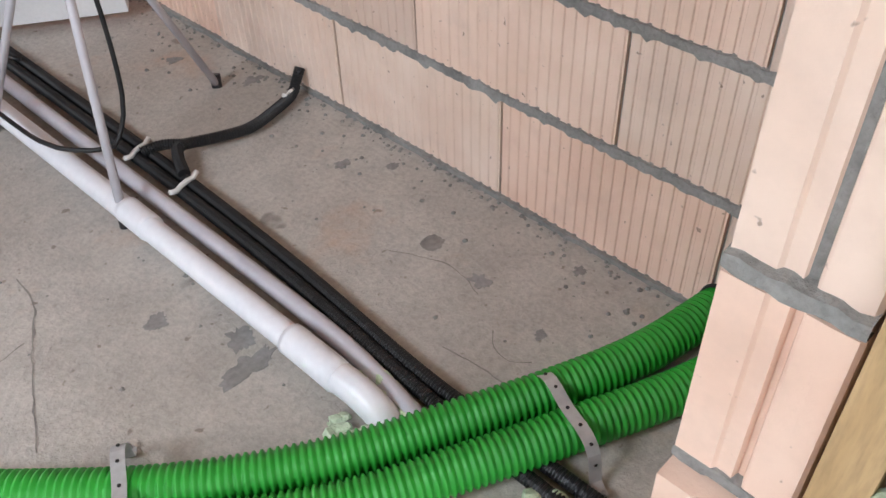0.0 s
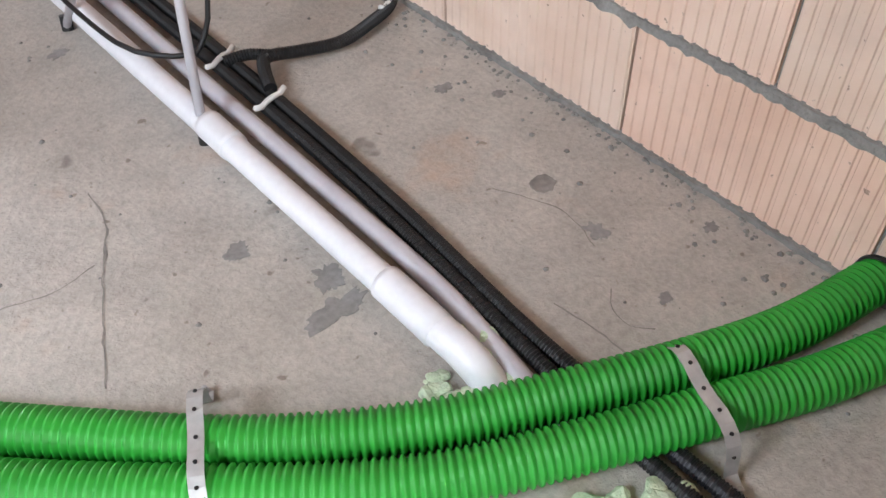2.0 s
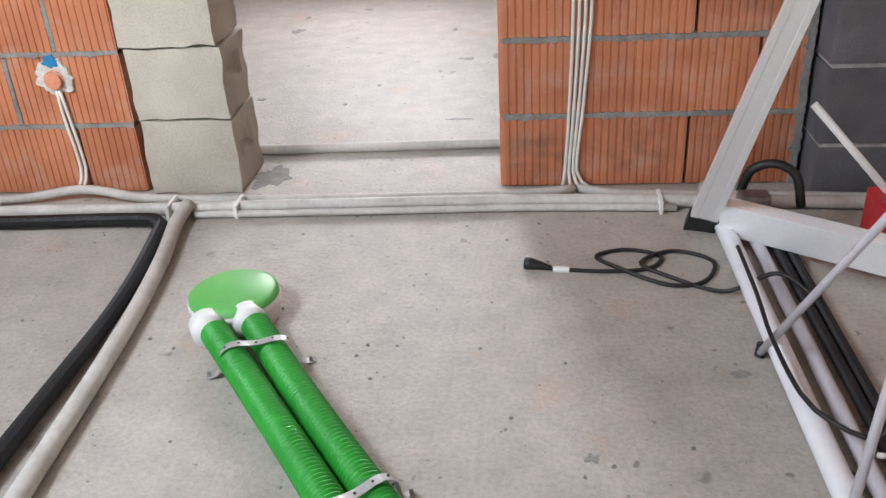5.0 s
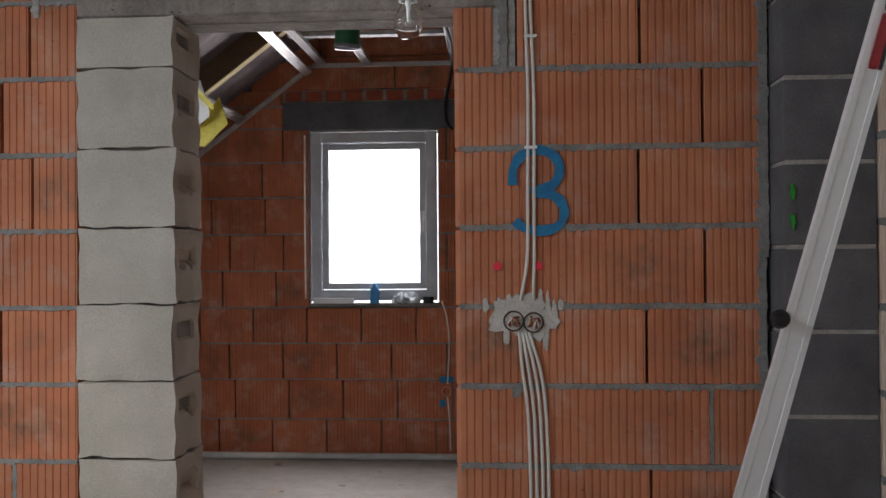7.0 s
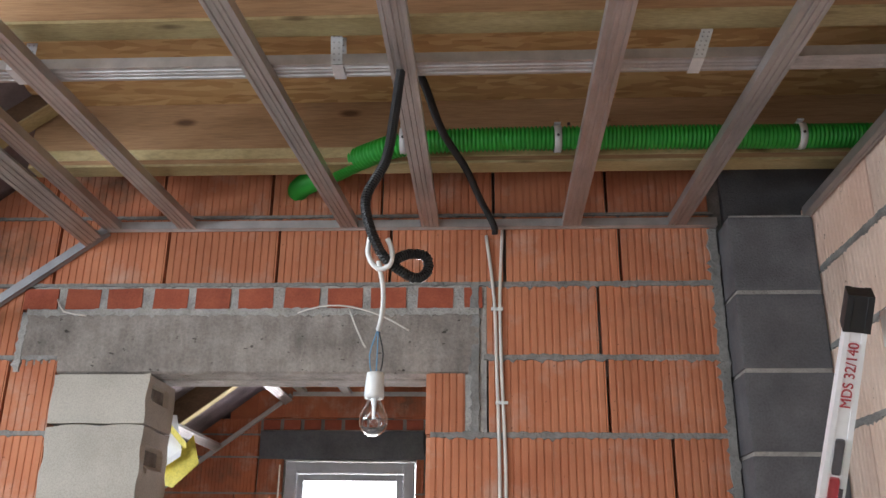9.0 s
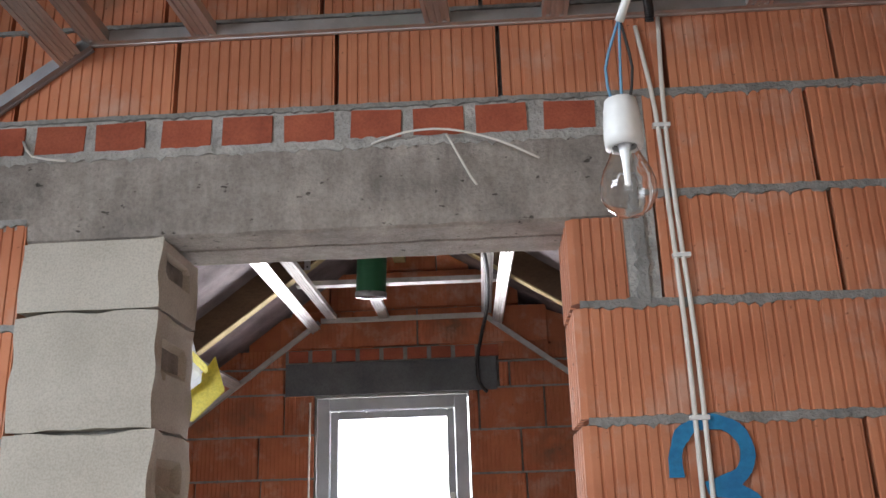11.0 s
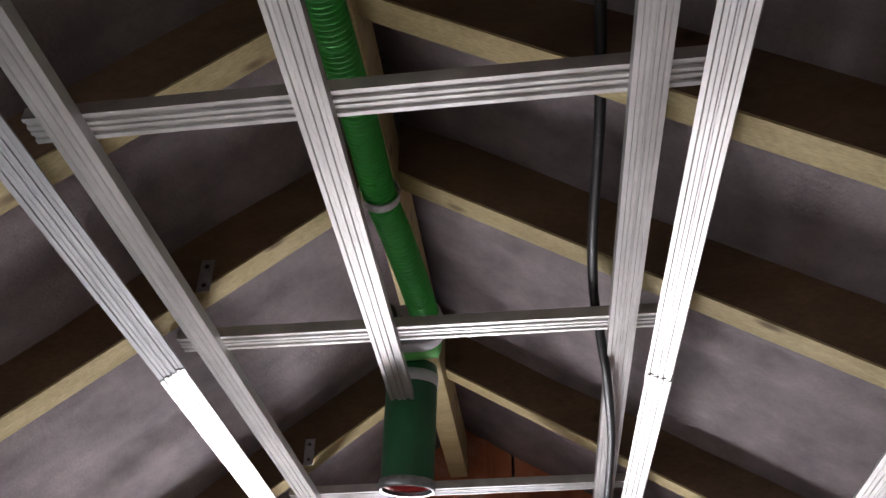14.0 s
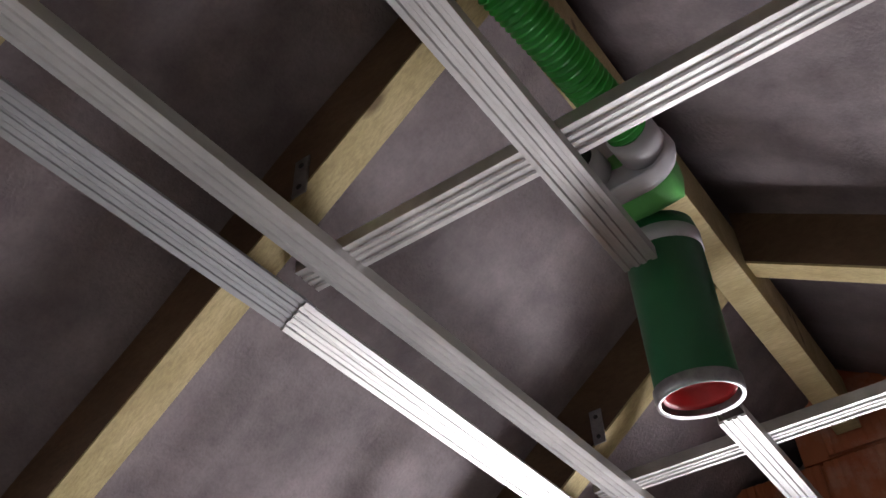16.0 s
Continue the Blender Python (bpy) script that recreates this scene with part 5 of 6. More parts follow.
def brick_mesh(w, h, d, ribs, mat, teeth=0.0):
    """A hollow clay block seen from outside, ribbed on its front (towards -y) and centred in x and z; teeth: a toothed left end."""
    key = (round(w, 3), round(h, 3), round(d, 3), ribs, mat.name, teeth)
    if key in MESHES:
        return MESHES[key]
    outline = []
    x = -w / 2
    if ribs:
        n = max(2, round(w / 0.0245))
        step = w / n
        for i in range(n):
            a = x + step * i
            outline += [(a + step * 0.12, 0.0), (a + step * 0.74, 0.0), (a + step * 0.82, ribs), (a + step * 1.04, ribs)]
        outline[-1] = (w / 2, 0.0015)
        outline.insert(0, (-w / 2, 0.0015))
    else:
        outline = [(-w / 2, 0.0), (w / 2, 0.0)]
    outline += [(w / 2, d), (-w / 2, d)]
    if teeth:
        n = 5
        for i in range(n):
            y = d - d * i / n
            outline += [(-w / 2, y - d / n * 0.15), (-w / 2 - teeth, y - d / n * 0.25), (-w / 2 - teeth, y - d / n * 0.75), (-w / 2, y - d / n * 0.9)]
    bm = bmesh.new()
    lo = [bm.verts.new((px, py, -h / 2)) for px, py in outline]
    hi = [bm.verts.new((px, py, h / 2)) for px, py in outline]
    k = len(outline)
    for i in range(k):
        bm.faces.new((lo[i], lo[(i + 1) % k], hi[(i + 1) % k], hi[i]))
    bm.faces.new(list(reversed(lo)))
    bm.faces.new(hi)
    MESHES[key] = mesh_from(bm, "brick", mat)
    return MESHES[key]


def lay(parent, name, me, m):
    ob = new(name, me)
    ob.parent = parent
    ob.matrix_basis = m
    return ob


def course(parent, cuts, z0, z1, put, mat, depth=0.11, ribs=0.0036, gap=0.011, name="brick", proud=0.004):
    """Bricks between the cuts; put(x, z, out) gives the pose."""
    for a, b in zip(cuts, cuts[1:]):
        w = b - a - gap
        if w < 0.03:
            continue
        w = round(w, 3)
        me = brick_mesh(w, round(z1 - z0, 3), depth, ribs, mat)
        lay(parent, name, me, put((a + b) / 2, (z0 + z1) / 2, random.uniform(-proud, proud)))


def spans(lo, hi, phase, pitch, holes=()):
    """Cut marks from lo to hi on the bond's grid, split round the holes."""
    marks = [lo] + [phase + pitch * k for k in range(-60, 60) if lo + 0.03 < phase + pitch * k < hi - 0.03] + [hi]
    runs = [marks]
    for a, b in holes:
        out = []
        for run in runs:
            left = [m for m in run if m < a - 0.03]
            right = [m for m in run if m > b + 0.03]
            if left and run[0] < a:
                out.append(left + [min(a, run[-1])])
            if right and run[-1] > b:
                out.append([max(b, run[0])] + right)
        runs = out
    return runs


def joint_strip(x0, x1, z, half, put, seed, out=0.004):
    """A ragged line of squeezed-out mortar."""
    bm = bmesh.new()
    n = max(4, int((x1 - x0) / 0.012))
    prev = None
    for i in range(n + 1):
        x = x0 + (x1 - x0) * i / n
        up = half * (0.75 + 0.8 * abs(noise.noise(Vector((x * 28, seed, 0)))))
        dn = half * (0.7 + 1.9 * abs(noise.noise(Vector((x * 52, seed, 9)))))
        o = out * (0.6 + 0.9 * abs(noise.noise(Vector((x * 20, seed, 5)))))
        cur = [bm.verts.new(put @ Vector(p)) for p in ((x, 0.012, z + up), (x, -o, z + up * 0.7), (x, -o, z - dn * 0.7), (x, 0.012, z - dn))]
        if prev:
            for k in range(3):
                bm.faces.new((prev[k], prev[k + 1], cur[k + 1], cur[k]))
        prev = cur
    bmesh.ops.recalc_face_normals(bm, faces=bm.faces)
    return bm


# front wall with the opening
wall = new("wall_north", mesh_from(box(-2.75, -1.235, 0.05, 0.24, 0, 1.9), "wall_north", MORTAR))
tagged(wall, "orange hollow clay brick wall with a doorway and grey joints", "wall", kind="structure")
part("core", box(0.02, 1.24, 0.05, 0.24, 0, 2.19), MORTAR, wall)
part("core", box(-1.36, 0.165, 0.003, 0.05, 2.415, 2.498), BEDDING, wall)
part("core", box(0.120, 0.189, 0.004, 0.05, 2.0, 2.194), BEDDING, wall)
part("core", box(0.167, 0.189, 0.004, 0.03, 2.194, 2.498), BEDDING, wall)
for i in range(13):
    x0 = -2.535 + 0.1 * i
    part("core", box(x0, x0 + 0.1, 0.05, 0.24, 1.9, min(3.2, roof_z(x0 + 0.05) + 0.12)), MORTAR, wall)
part("core", box(-1.235, 1.24, 0.05, 0.238, 2.41, 3.2), MORTAR, wall)
part("core", box(0.17, 1.24, 0.03, 0.238, 2.19, 2.41), MORTAR, wall)
front = lambda x, z, o: Matrix.Translation((x, o * 0.5, z))
RIGHT_CUTS = ((0.228, 0.603), (0.42, 0.80), (0.221, 0.601), (0.403, 0.786), (0.215, 0.591), (0.393, 0.772), (0.20, 0.57), (0.392, 0.768))
LEFT_CUTS = (-1.445, -1.636, -1.452, -1.622, -1.50, -1.59, -1.391, -1.495, -1.40, -1.623)
for k in range(13):
    z0, z1 = 0.25 * k + 0.006, 0.25 * k + 0.242
    if k < 8:
        runs = [[0.0, *RIGHT_CUTS[k], 0.95]]
    elif k == 8:
        z1 = 2.242
        runs = [[0.19] + [m for m in (0.577, 0.95)]]
    elif k == 9:
        runs = [[0.185, 0.56, 0.95]]
    else:
        runs = spans(-2.6, 0.95, 0.252 if k % 2 == 0 else 0.215, 0.388)
    for run in runs:
        if k < 8:
            # the brick at the jamb shows its toothed end to the doorway
            a, b = run[0], run[1]
            lay(wall, "brick", brick_mesh(round(b - a - 0.004, 3), round(z1 - z0, 3), 0.24, 0.0036, CLAY, 0.012), front((a + b) / 2 + 0.006, (z0 + z1) / 2, 0.0))
            run = run[1:]
        course(wall, run, z0, z1, front, CLAY)
    if k < 10:
        left = LEFT_CUTS[k]
        right_edge = -1.235 if k < 9 else -1.385
        course(wall, spans(-2.6, right_edge, left, 0.375)[0], z0, z1, front, CLAY)
lay(wall, "brick", brick_mesh(0.113, 0.194, 0.24, 0.0036, CLAY, 0.012), front(0.062, 2.1, 0.0))
for k in range(1, 11):
    z = 0.25 * k
    part("mortar_joint", joint_strip(0.01 if k < 9 else 0.18, 0.96, z, 0.0135, Matrix.Identity(4), k), MORTAR, wall)
    if k < 10:
        part("mortar_joint", joint_strip(-2.5, -1.24, z, 0.0115, Matrix.Identity(4), k + 20), MORTAR, wall)
part("mortar_joint", joint_strip(-2.4, 0.96, 2.502, 0.0085, Matrix.Identity(4), 44), MORTAR, wall)
part("mortar_joint", joint_strip(-2.4, 0.96, 2.75, 0.007, Matrix.Identity(4), 45), MORTAR, wall)
up = Matrix.Rotation(radians(90), 4, "Y")
for x, z0, z1, hw in ((0.153, 2.0, 2.5, 0.03), (0.947, 0.0, 1.4, 0.026), (0.952, 1.4, 2.69, 0.036)):
    part("mortar_joint", joint_strip(-z1, -z0, x, hw * 0.6, up, x * 7 + z0, 0.006), MORTAR, wall)
for x, z0, z1, hw in ((0.788, 0.76, 0.99, 0.011), (-1.452, 0.51, 0.74, 0.018), (-1.636, 0.26, 0.49, 0.018)):
    part("mortar_joint", joint_strip(-z1, -z0, x, hw * 0.6, up, x * 5 + z0, 0.004), MORTAR, wall)
# brick-on-edge course over the lintel
for i in range(11):
    x = -1.33 + 0.15 * i - 0.004 * (i % 3)
    wdt = 0.118 if i < 10 else 0.06
    lay(wall, "solid_brick", brick_mesh(wdt, 0.072, 0.115, 0.0, SOLID_CLAY), Matrix.Translation((x + (0 if i < 10 else -0.02), -0.003 + 0.003 * (i % 2), 2.452)) @ pose(0, 0, 0, 0, 2 * math.sin(i * 2.3), 0))

# white pier blocks
pier = group_thing("block_pier", (-1.065, 0.12, 0), "pier of pale aerated concrete blocks at the doorway", "pier")
heights = [0.0, 0.27, 0.515, 0.765, 1.015, 1.262, 1.51, 1.765, 2.025, 2.192]
for i, (a, b) in enumerate(zip(heights, heights[1:])):
    off = (0.015, 0.012, 0.004, 0.0, -0.008, 0.004, 0.003, -0.004, -0.004)[i]
    bm = bmesh.new()
    bmesh.ops.create_cube(bm, size=1.0)
    bmesh.ops.subdivide_edges(bm, edges=bm.edges, cuts=13, use_grid_fill=True)
    for v in bm.verts:
        v.co = Vector((v.co.x * 0.318, v.co.y * 0.25, v.co.z * (b - a - 0.008)))
        edge = (abs(v.co.x) > 0.15) + (abs(v.co.y) > 0.115) + (abs(v.co.z) > (b - a) * 0.48)
        v.co += Vector(noise.noise_vector(v.co * 14 + Vector((i * 3, 0, 0)))) * (0.002 + 0.007 * (edge >= 2))
    # hand grip hollowed into the end of each block
    for v in bm.verts:
        if v.co.x > 0.14 and -0.075 < v.co.y < 0.055 and 0.0 < v.co.z < 0.055:
            v.co.x -= 0.02
    moved(bm, Matrix.Translation((-1.066 + off, 0.115 - 0.012 + 0.004 * math.sin(i * 2), (a + b) / 2)))
    part_at("block", bm, AERATED, pier)
part_at("joint_core", box(-1.20, -0.925, 0.012, 0.22, 0, 2.19), MORTAR, pier)

# concrete lintel of two beams
lin = group_thing("door_lintel", (-0.6, 0.12, 2.2), "grey precast concrete lintel over the doorway, stained and pitted", "lintel")


def lintel_bar(y0, y1, z_low, chamfer=True):
    bm = bmesh.new()
    prof = [(y0, 2.405), (y0, z_low + 0.06), (y0 + 0.006, z_low + 0.045), (y0 + 0.010, z_low + 0.006), (y0 + 0.018, z_low), (y1 - 0.006, z_low + 0.001), (y1, z_low + 0.006), (y1, 2.405)]
    if not chamfer:
        prof[1:5] = [(y0, z_low + 0.05), (y0, z_low + 0.02), (y0 + 0.001, z_low + 0.005), (y0 + 0.006, z_low)]
    prev = None
    for i in range(61):
        x = -1.37 + 1.535 * i / 60
        cur = [bm.verts.new((x, y + 0.0025 * noise.noise(Vector((x * 9, y * 40, z * 30))), z + 0.003 * noise.noise(Vector((x * 11, z * 25, y * 9))))) for y, z in prof]
        if prev:
            for k in range(len(prof)):
                bm.faces.new((prev[k], prev[(k + 1) % len(prof)], cur[(k + 1) % len(prof)], cur[k]))
        else:
            bm.faces.new(list(reversed(cur)))
        prev = cur
    bm.faces.new(prev)
    bmesh.ops.recalc_face_normals(bm, faces=bm.faces)
    return bm


part_at("beam", lintel_bar(-0.004, 0.118, 2.198), LINTEL, lin)
part_at("beam", lintel_bar(0.1195, 0.246, 2.199, False), LINTEL, lin)
part_at("bedding", moved(joint_strip(-1.37, 0.165, 2.405, 0.017, Matrix.Identity(4), 77, 0.009), Matrix.Identity(4)), BEDDING, lin)
part_at("bedding", joint_strip(-2.405, -2.2, -1.375, 0.016, up, 78, 0.008), BEDDING, lin)
for pts in ([(-0.44, -0.006, 2.40), (-0.36, -0.03, 2.415), (-0.26, -0.045, 2.41), (-0.15, -0.05, 2.375), (-0.06, -0.055, 2.325)], [(-0.265, -0.02, 2.41), (-0.245, -0.04, 2.36), (-0.213, -0.05, 2.29), (-0.2, -0.05, 2.27)],
            [(-1.27, -0.006, 2.45), (-1.23, -0.03, 2.40), (-1.15, -0.03, 2.385)]):
    wire("straw_fibre", pts, 0.0028, CABLE, "dry bent straw stuck in the mortar over the lintel", "straws", 0.03)

# dark block column in the corner
col = group_thing("chimney_column", (1.11, 0.06, 0), "column of dark grey concrete blocks with pale joints", "column")
part_at("joint_core", box(0.979, 1.238, -0.121, 0.2, 0, 2.69), BEDDING, col)
zs = [0.0, 0.18, 0.43, 0.68, 0.93, 1.18, 1.43, 1.68, 1.93, 2.18, 2.43, 2.69]
for a, b in zip(zs, zs[1:]):
    part_at("block", roughen(box(0.972, 1.242, -0.126, 0.21, a + 0.006, b - 0.006, 0.008), 0.0015, 18), DARK_BLOCK, col)
part_at("block", box(1.0, 1.4, 0.02, 0.21, 2.70, 2.95, 0.008), DARK_BLOCK, col)

# side wall
side = new("wall_east", mesh_from(box(B_FACE + 0.010, B_FACE + 0.11, -2.95, 0.0, 0, 2.72), "wall_east", MORTAR))
tagged(side, "pale hollow clay brick partition with grey mortar joints", "wall", kind="structure")
turn = pose(0, 0, 0, 0, 0, -90)
east = lambda s, z, o: Matrix.Translation((B_FACE + o, -s, z)) @ turn
for k in range(11):
    z0, z1 = 0.25 * k + (0.011 if k else 0.0), 0.25 * k + 0.243
    course(side, spans(0.02, 2.95, 2.04 if k % 2 == 0 else 2.305, 0.5)[0], z0, z1, east, PALE_CLAY, 0.1, ribs=0.0028, gap=0.006, proud=0.002)
eput = Matrix.Translation((B_FACE, 0, 0)) @ turn
for k in range(1, 11):
    part("mortar_joint", joint_strip(0.13, 2.95, 0.25 * k + 0.003, 0.0145, eput, k + 50, 0.005), MORTAR, side)
part("mortar_joint", joint_strip(0.13, 2.9, 0.004, 0.012, eput, 70, 0.012), MORTAR, side)

# short return wall beside the camera, with its toothed end
SX, SY, DROP = 0.62, -2.79, 0.02
stub = new("wall_stub", mesh_from(box(SX + 0.02, 1.245, SY - 0.108, SY - 0.008, 0, 2.7), "wall_stub", MORTAR))
tagged(stub, "end of a pale clay brick wall with toothed bricks", "wall", kind="structure")


def end_brick(length, h, d):
    """A block whose end (towards -x) has a broad tongue and two grooves."""
    prof = [(length, 0.0), (length, -d), (0.006, -d), (0.001, -d * 0.97), (0.0, -d * 0.80), (0.001, -d * 0.62), (0.002, -d * 0.60), (0.012, -d * 0.57), (0.012, -d * 0.52), (0.003, -d * 0.50), (0.004, -d * 0.36), (0.0, -d * 0.33), (0.0, 0.0)]
    bm = bmesh.new()
    lo = [bm.verts.new((x, y, 0)) for x, y in prof]
    hi = [bm.verts.new((x, y, h)) for x, y in prof]
    n = len(prof)
    for i in range(n):
        bm.faces.new((lo[i], lo[(i + 1) % n], hi[(i + 1) % n], hi[i]))
    bm.faces.new(lo), bm.faces.new(hi)
    bmesh.ops.recalc_face_normals(bm, faces=bm.faces)
    return mesh_from(bm, "brick", PALE_CLAY)


END = (end_brick(0.30, 0.232, 0.115), end_brick(0.50, 0.232, 0.115))
FILL = (brick_mesh(0.335, 0.232, 0.115, 0.0018, PALE_CLAY), brick_mesh(0.135, 0.232, 0.115, 0.0018, PALE_CLAY))
for k in range(11):
    shift = (0.0, -0.022, 0.004, 0.012, 0.0, 0.008, 0.004, 0.0, 0.01, 0.0, 0.006)[k]
    lay(stub, "brick", END[k % 2], Matrix.Translation((SX + shift, SY, 0.25 * k + 0.008 - DROP)))
    lay(stub, "brick", FILL[k % 2], Matrix.Translation((1.07 if k % 2 == 0 else 1.17, SY, 0.25 * k + 0.124 - DROP)) @ pose(0, 0, 0, 0, 0, 180))
for k in range(1, 11):
    part("mortar_joint", joint_strip(SY - 0.115, SY + 0.002, 0.25 * k - DROP, 0.012, Matrix.Translation((SX + 0.008, 0, 0)) @ pose(0, 0, 0, 0, 0, 90) @ Matrix.Diagonal((1, -1, 1, 1)), k + 90, 0.006), MORTAR, stub)
post = group_thing("door_post", (SX + 0.2, SY - 0.2, 0), "sawn wooden door post with green foam at its edge", "post")
part_at("board", box(SX - 0.005, 1.2, SY - 0.165, SY - 0.12, 0, 2.3, 0.005), BOARD_TIMBER, post)
part_at("board", box(SX - 0.03, SX + 0.10, SY - 0.30, SY - 0.21, 0, 2.3, 0.005), BOARD_TIMBER, post)
bm = bmesh.new()
for i in range(60):
    bmesh.ops.create_icosphere(bm, subdivisions=2, radius=0.016 + 0.009 * noise.random(), matrix=Matrix.Translation((SX + 0.004 * noise.random(), SY - 0.187 + 0.008 * noise.random(), 0.02 * i + 0.02)))
roughen(bm, 0.012, 24)
part_at("foam", bm, FOAM, post, "pale green foam bead")

# marked ring and duct mouths on the side wall
for y, z in ((-2.565, 0.044), (-2.69, 0.044)):
    thing("duct_mouth", moved(lathe([(0.039, -0.003), (0.0425, -0.002), (0.0425, 0.005), (0.039, 0.005)], 28), Matrix.Translation((B_FACE - 0.006, y, z)) @ pose(0, 0, 0, 0, 90, 0)), BLACK_PLASTIC, "dark edge of the hole where a hose enters the wall", "hole edge", "hole edges")
thing("marked_ring", moved(lathe([(0.039, -0.001), (0.042, -0.001), (0.042, 0.001), (0.039, 0.001)], 36), Matrix.Translation((B_FACE - 0.005, -2.765, 0.062)) @ pose(0, 0, 0, 0, 90, 0)), BLACK_PLASTIC, "black ring drawn on the pale brick wall", "drawn ring")

# gable wall of the far room
gable = new("wall_gable")
tagged(gable, "red hollow clay brick gable wall, shaded dull, with a window", "wall", kind="structure")
gb = GABLE + 0.03
for x0, x1, z0, z1 in ((-2.75, WX0, 0, 1.9), (WX1, 1.5, 0, 1.75), (WX0, WX1, 0, WZ0), (WX0, WX1, WZ1, 2.6), (-1.9, WX0, 1.9, 2.55), (WX1, 0.4, 1.75, 2.55)):
    part("core", box(x0, x1, gb, gb + 0.2, z0, z1), MORTAR, gable)
bm = bmesh.new()
for i in range(48):
    x0 = -2.75 + 0.1 * i
    x1, mid_x = x0 + 0.1, x0 + 0.05
    top = roof_z(mid_x, True) + 0.19
    if WX0 - 0.09 < mid_x < WX1 + 0.09:
        add_box(bm, x0, x1, gb + 0.205, gb + 0.25, WZ1 + 0.05, max(WZ1 + 0.1, top))
        add_box(bm, x0, x1, gb + 0.205, gb + 0.25, 0, WZ0 - 0.05)
    else:
        add_box(bm, x0, x1, gb + 0.205, gb + 0.25, 0, top)
part("backing", bm, MORTAR, gable)
# cut bricks that follow the slope of the roof
levels = [1.32, 1.58, 1.84, 2.09, 2.335, 2.60, 2.84, 3.08, 3.40]
for r, (h0, h1) in enumerate(zip(levels, levels[1:])):
    for i in range(-1, 26):
        x0 = -2.7 + 0.1945 * i + 0.08 * (r % 2)
        x1 = x0 + 0.1945 - 0.012 * ((i + r) % 2)
        t0, t1 = (roof_z(x, True) + 0.18 for x in (x0, x1))
        if h0 + 0.03 < min(t0, t1) < h1 + 0.3 and x1 < 1.95:
            cut = [(x0, h0), (x1, h0), (x1, min(h1 - 0.012, t1)), (x0, min(h1 - 0.012, t0))]
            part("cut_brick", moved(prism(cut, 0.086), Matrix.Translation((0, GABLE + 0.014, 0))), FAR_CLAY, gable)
# wall box with its cable on the gable wall
thing("socket_box", moved(lathe([(0.036, 0.0), (0.036, 0.012), (0.028, 0.014), (0.026, -0.02), (0.0, -0.02)], 22), Matrix.Translation((-0.262, GABLE - 0.006, 0.47)) @ pose(0, 0, 0, 90, 0, 0)), ORANGE_BOX, "orange socket box with blue paint round it", "socket box", "socket boxes")
part("paint", box(-0.31, -0.215, GABLE - 0.007, GABLE - 0.003, 0.53, 0.575, 0.002), BLUE_PAINT, gable, "dab of blue spray paint")
part("paint", box(-0.31, -0.27, GABLE - 0.007, GABLE - 0.003, 0.36, 0.41, 0.002), BLUE_PAINT, gable, "dab of blue spray paint")
wire("wall_cable", [(-0.29, GABLE - 0.008, 1.10), (-0.255, GABLE - 0.008, 0.98), (-0.24, GABLE - 0.008, 0.8), (-0.255, GABLE - 0.008, 0.52)], 0.0055, CABLE, "cream cable on the gable wall", "cream cables")
wire("wall_cable", [(-0.255, GABLE - 0.008, 0.43), (-0.24, GABLE - 0.008, 0.25), (-0.235, GABLE - 0.01, 0.05)], 0.0055, CABLE, "cream cable on the gable wall", "cream cables")
wire("wall_cable", [(-1.26, GABLE - 0.008, 2.28), (-1.262, GABLE - 0.008, 1.8), (-1.258, GABLE - 0.008, 1.12)], 0.006, CABLE, "cream cable beside the window", "cream cables")
gput = lambda x, z, o: Matrix.Translation((x, GABLE + o, z))
part("core", box(-1.42, -0.13, GABLE + 0.012, GABLE + 0.1, 2.517, 2.60), MORTAR, gable)
part("sill_mortar", box(WX0, WX1, GABLE + 0.0, GABLE + 0.2, WZ0 - 0.02, WZ0 + 0.001), MORTAR, gable)
far_z = [0.0, 0.27, 0.55, 0.805, 1.06, 1.32, 1.58, 1.84, 2.09, 2.335, 2.49]
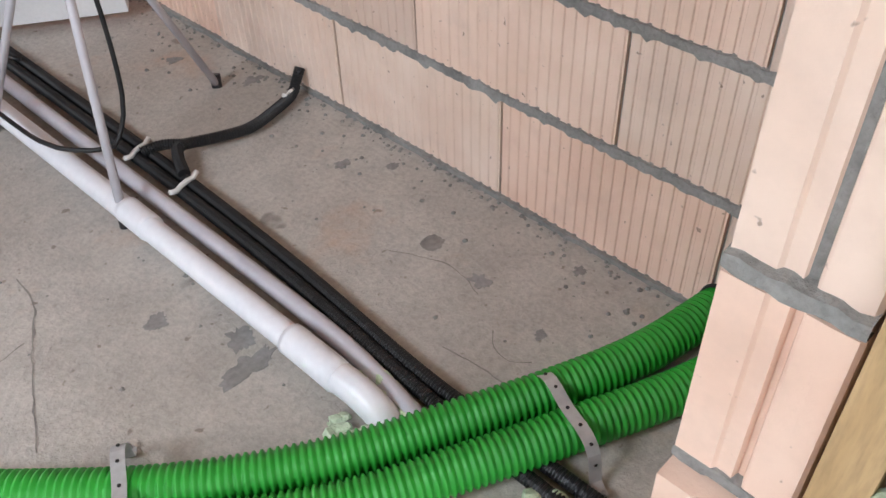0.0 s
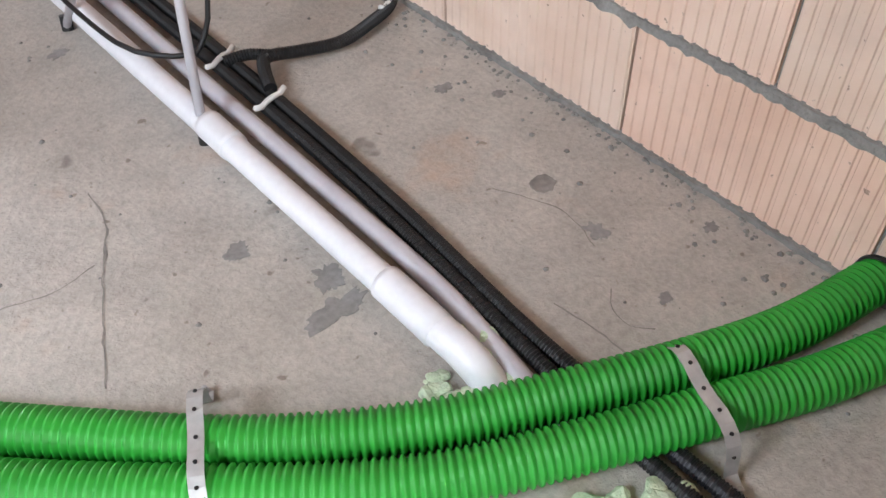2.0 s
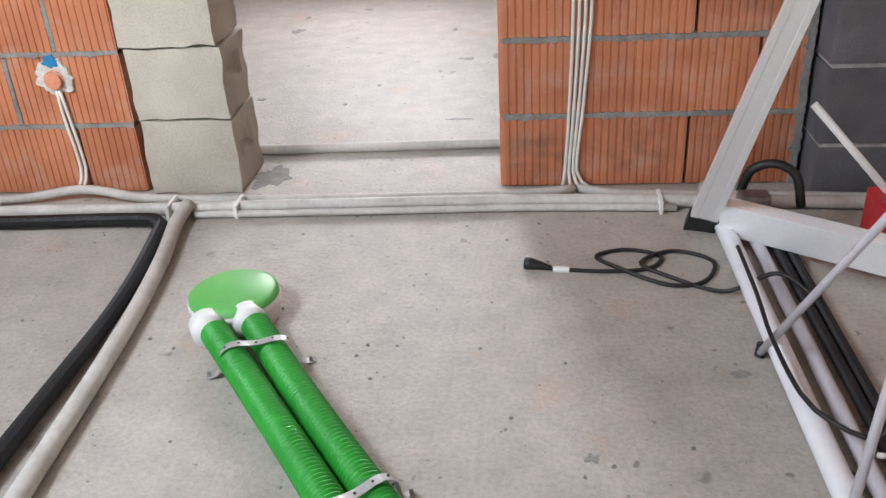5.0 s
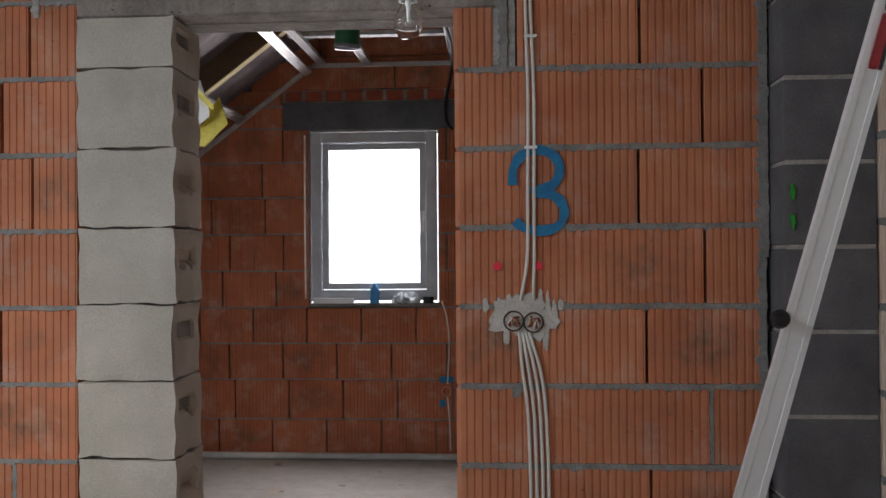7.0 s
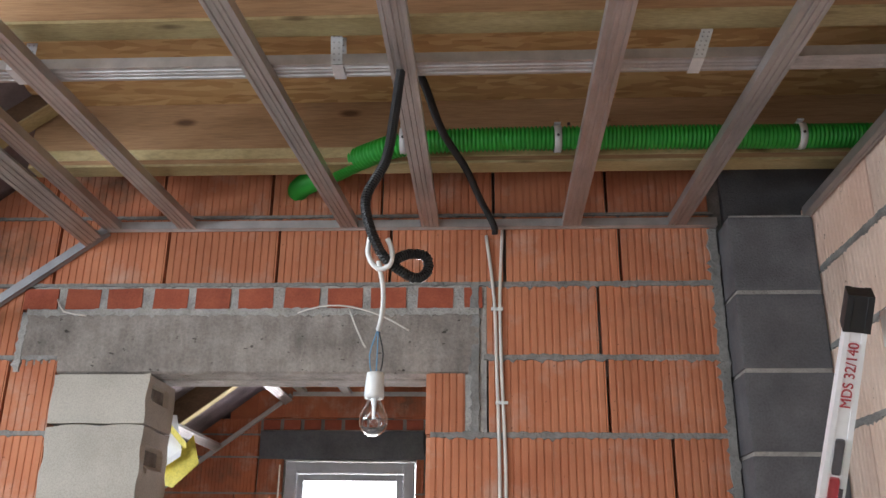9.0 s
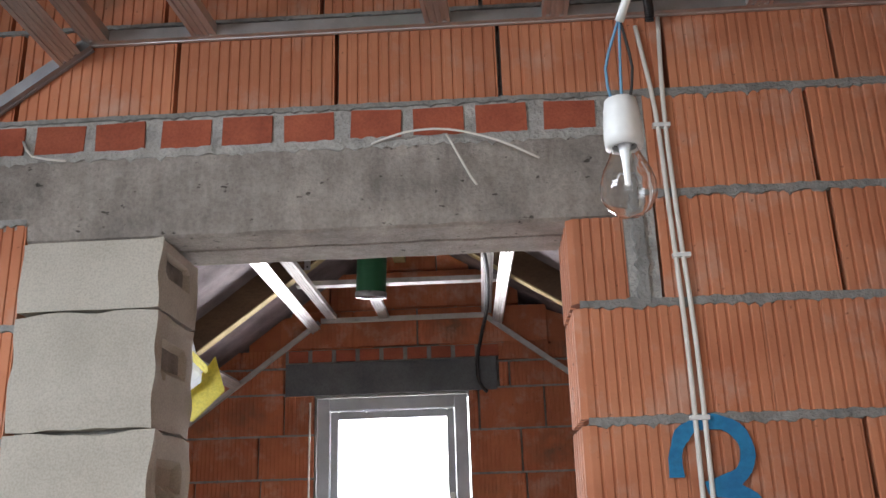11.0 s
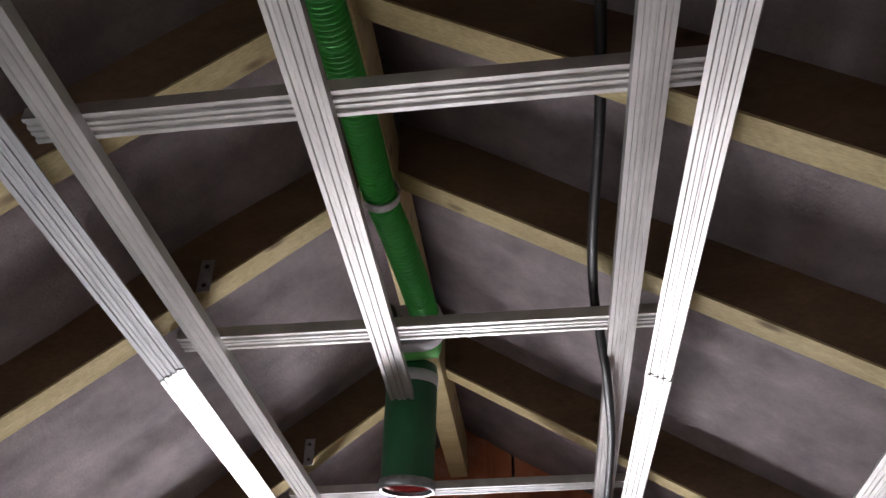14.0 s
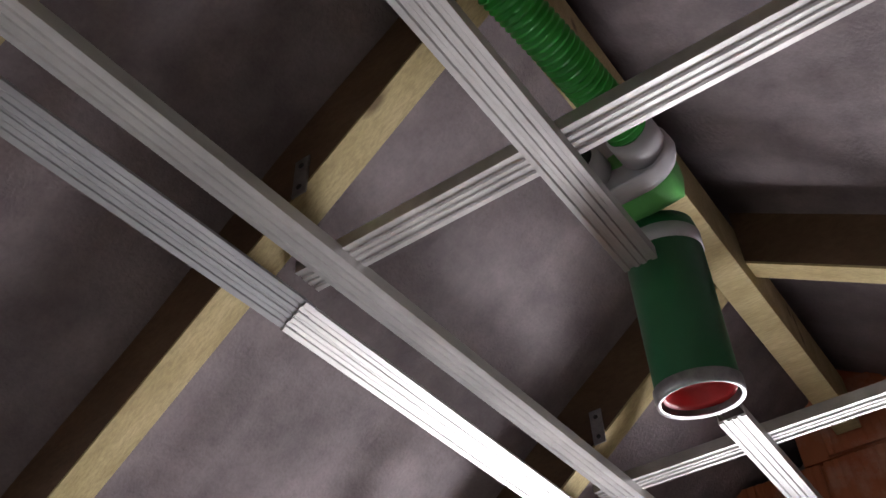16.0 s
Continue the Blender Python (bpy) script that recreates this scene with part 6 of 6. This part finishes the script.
for k, (a, b) in enumerate(zip(far_z, far_z[1:])):
    phase = (-1.113, -0.994, -1.037, -0.862, -1.472, -1.417, -1.55, -1.569, -1.42, -1.62)[k]
    lo_x = -2.72
    hi_x = 1.9
    lo_x, hi_x = max(lo_x, FAR_RIDGE - (3.38 - b) / 0.75), min(hi_x, FAR_RIDGE + (3.38 - b) / 0.63)
    holes = [(WX0, WX1)] if a > 1.0 else []
    if k >= 9:
        holes = [(-1.42, -0.13)]
    for run in spans(lo_x, hi_x, phase, 0.389, holes):
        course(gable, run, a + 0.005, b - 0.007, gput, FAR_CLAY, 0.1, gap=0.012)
    part("mortar_joint", joint_strip(lo_x, WX0 if a > 0.8 else hi_x, b, 0.008, Matrix.Translation((0, GABLE, 0)), k + 120), MORTAR, gable)
    if a > 0.8:
        part("mortar_joint", joint_strip(WX1, hi_x, b, 0.008, Matrix.Translation((0, GABLE, 0)), k + 140), MORTAR, gable)
part("lintel", roughen(box(-1.415, -0.14, GABLE - 0.006, GABLE + 0.12, 2.32, 2.515, 0.005), 0.002, 9), GREY_LINTEL, gable, "dark grey concrete lintel over the window")
for i in range(9):
    x = -1.34 + 0.145 * i
    lay(gable, "solid_brick", brick_mesh(0.118, 0.07, 0.1, 0.0, SOLID_CLAY), Matrix.Translation((x, GABLE + 0.004, 2.56)))
for a, c, phase in ((2.61, 2.83, -1.0), (2.845, 3.07, -0.82), (3.085, 3.3, -0.95)):
    lo_x, hi_x = FAR_RIDGE - (3.38 - c) / 0.75, FAR_RIDGE + (3.38 - c) / 0.63
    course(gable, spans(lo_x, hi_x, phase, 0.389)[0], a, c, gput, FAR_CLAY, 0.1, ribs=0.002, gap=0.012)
    part("core", box(lo_x + 0.02, hi_x - 0.02, gb, gb + 0.2, a - 0.1, c), MORTAR, gable)
for side_x, s0, s1 in ((-1.43, -1.95, -1.43), (-0.13, -0.13, 0.5)):
    course(gable, [s0, (s0 + s1) / 2, s1], 2.50, 2.60, gput, FAR_CLAY, 0.1, gap=0.012)
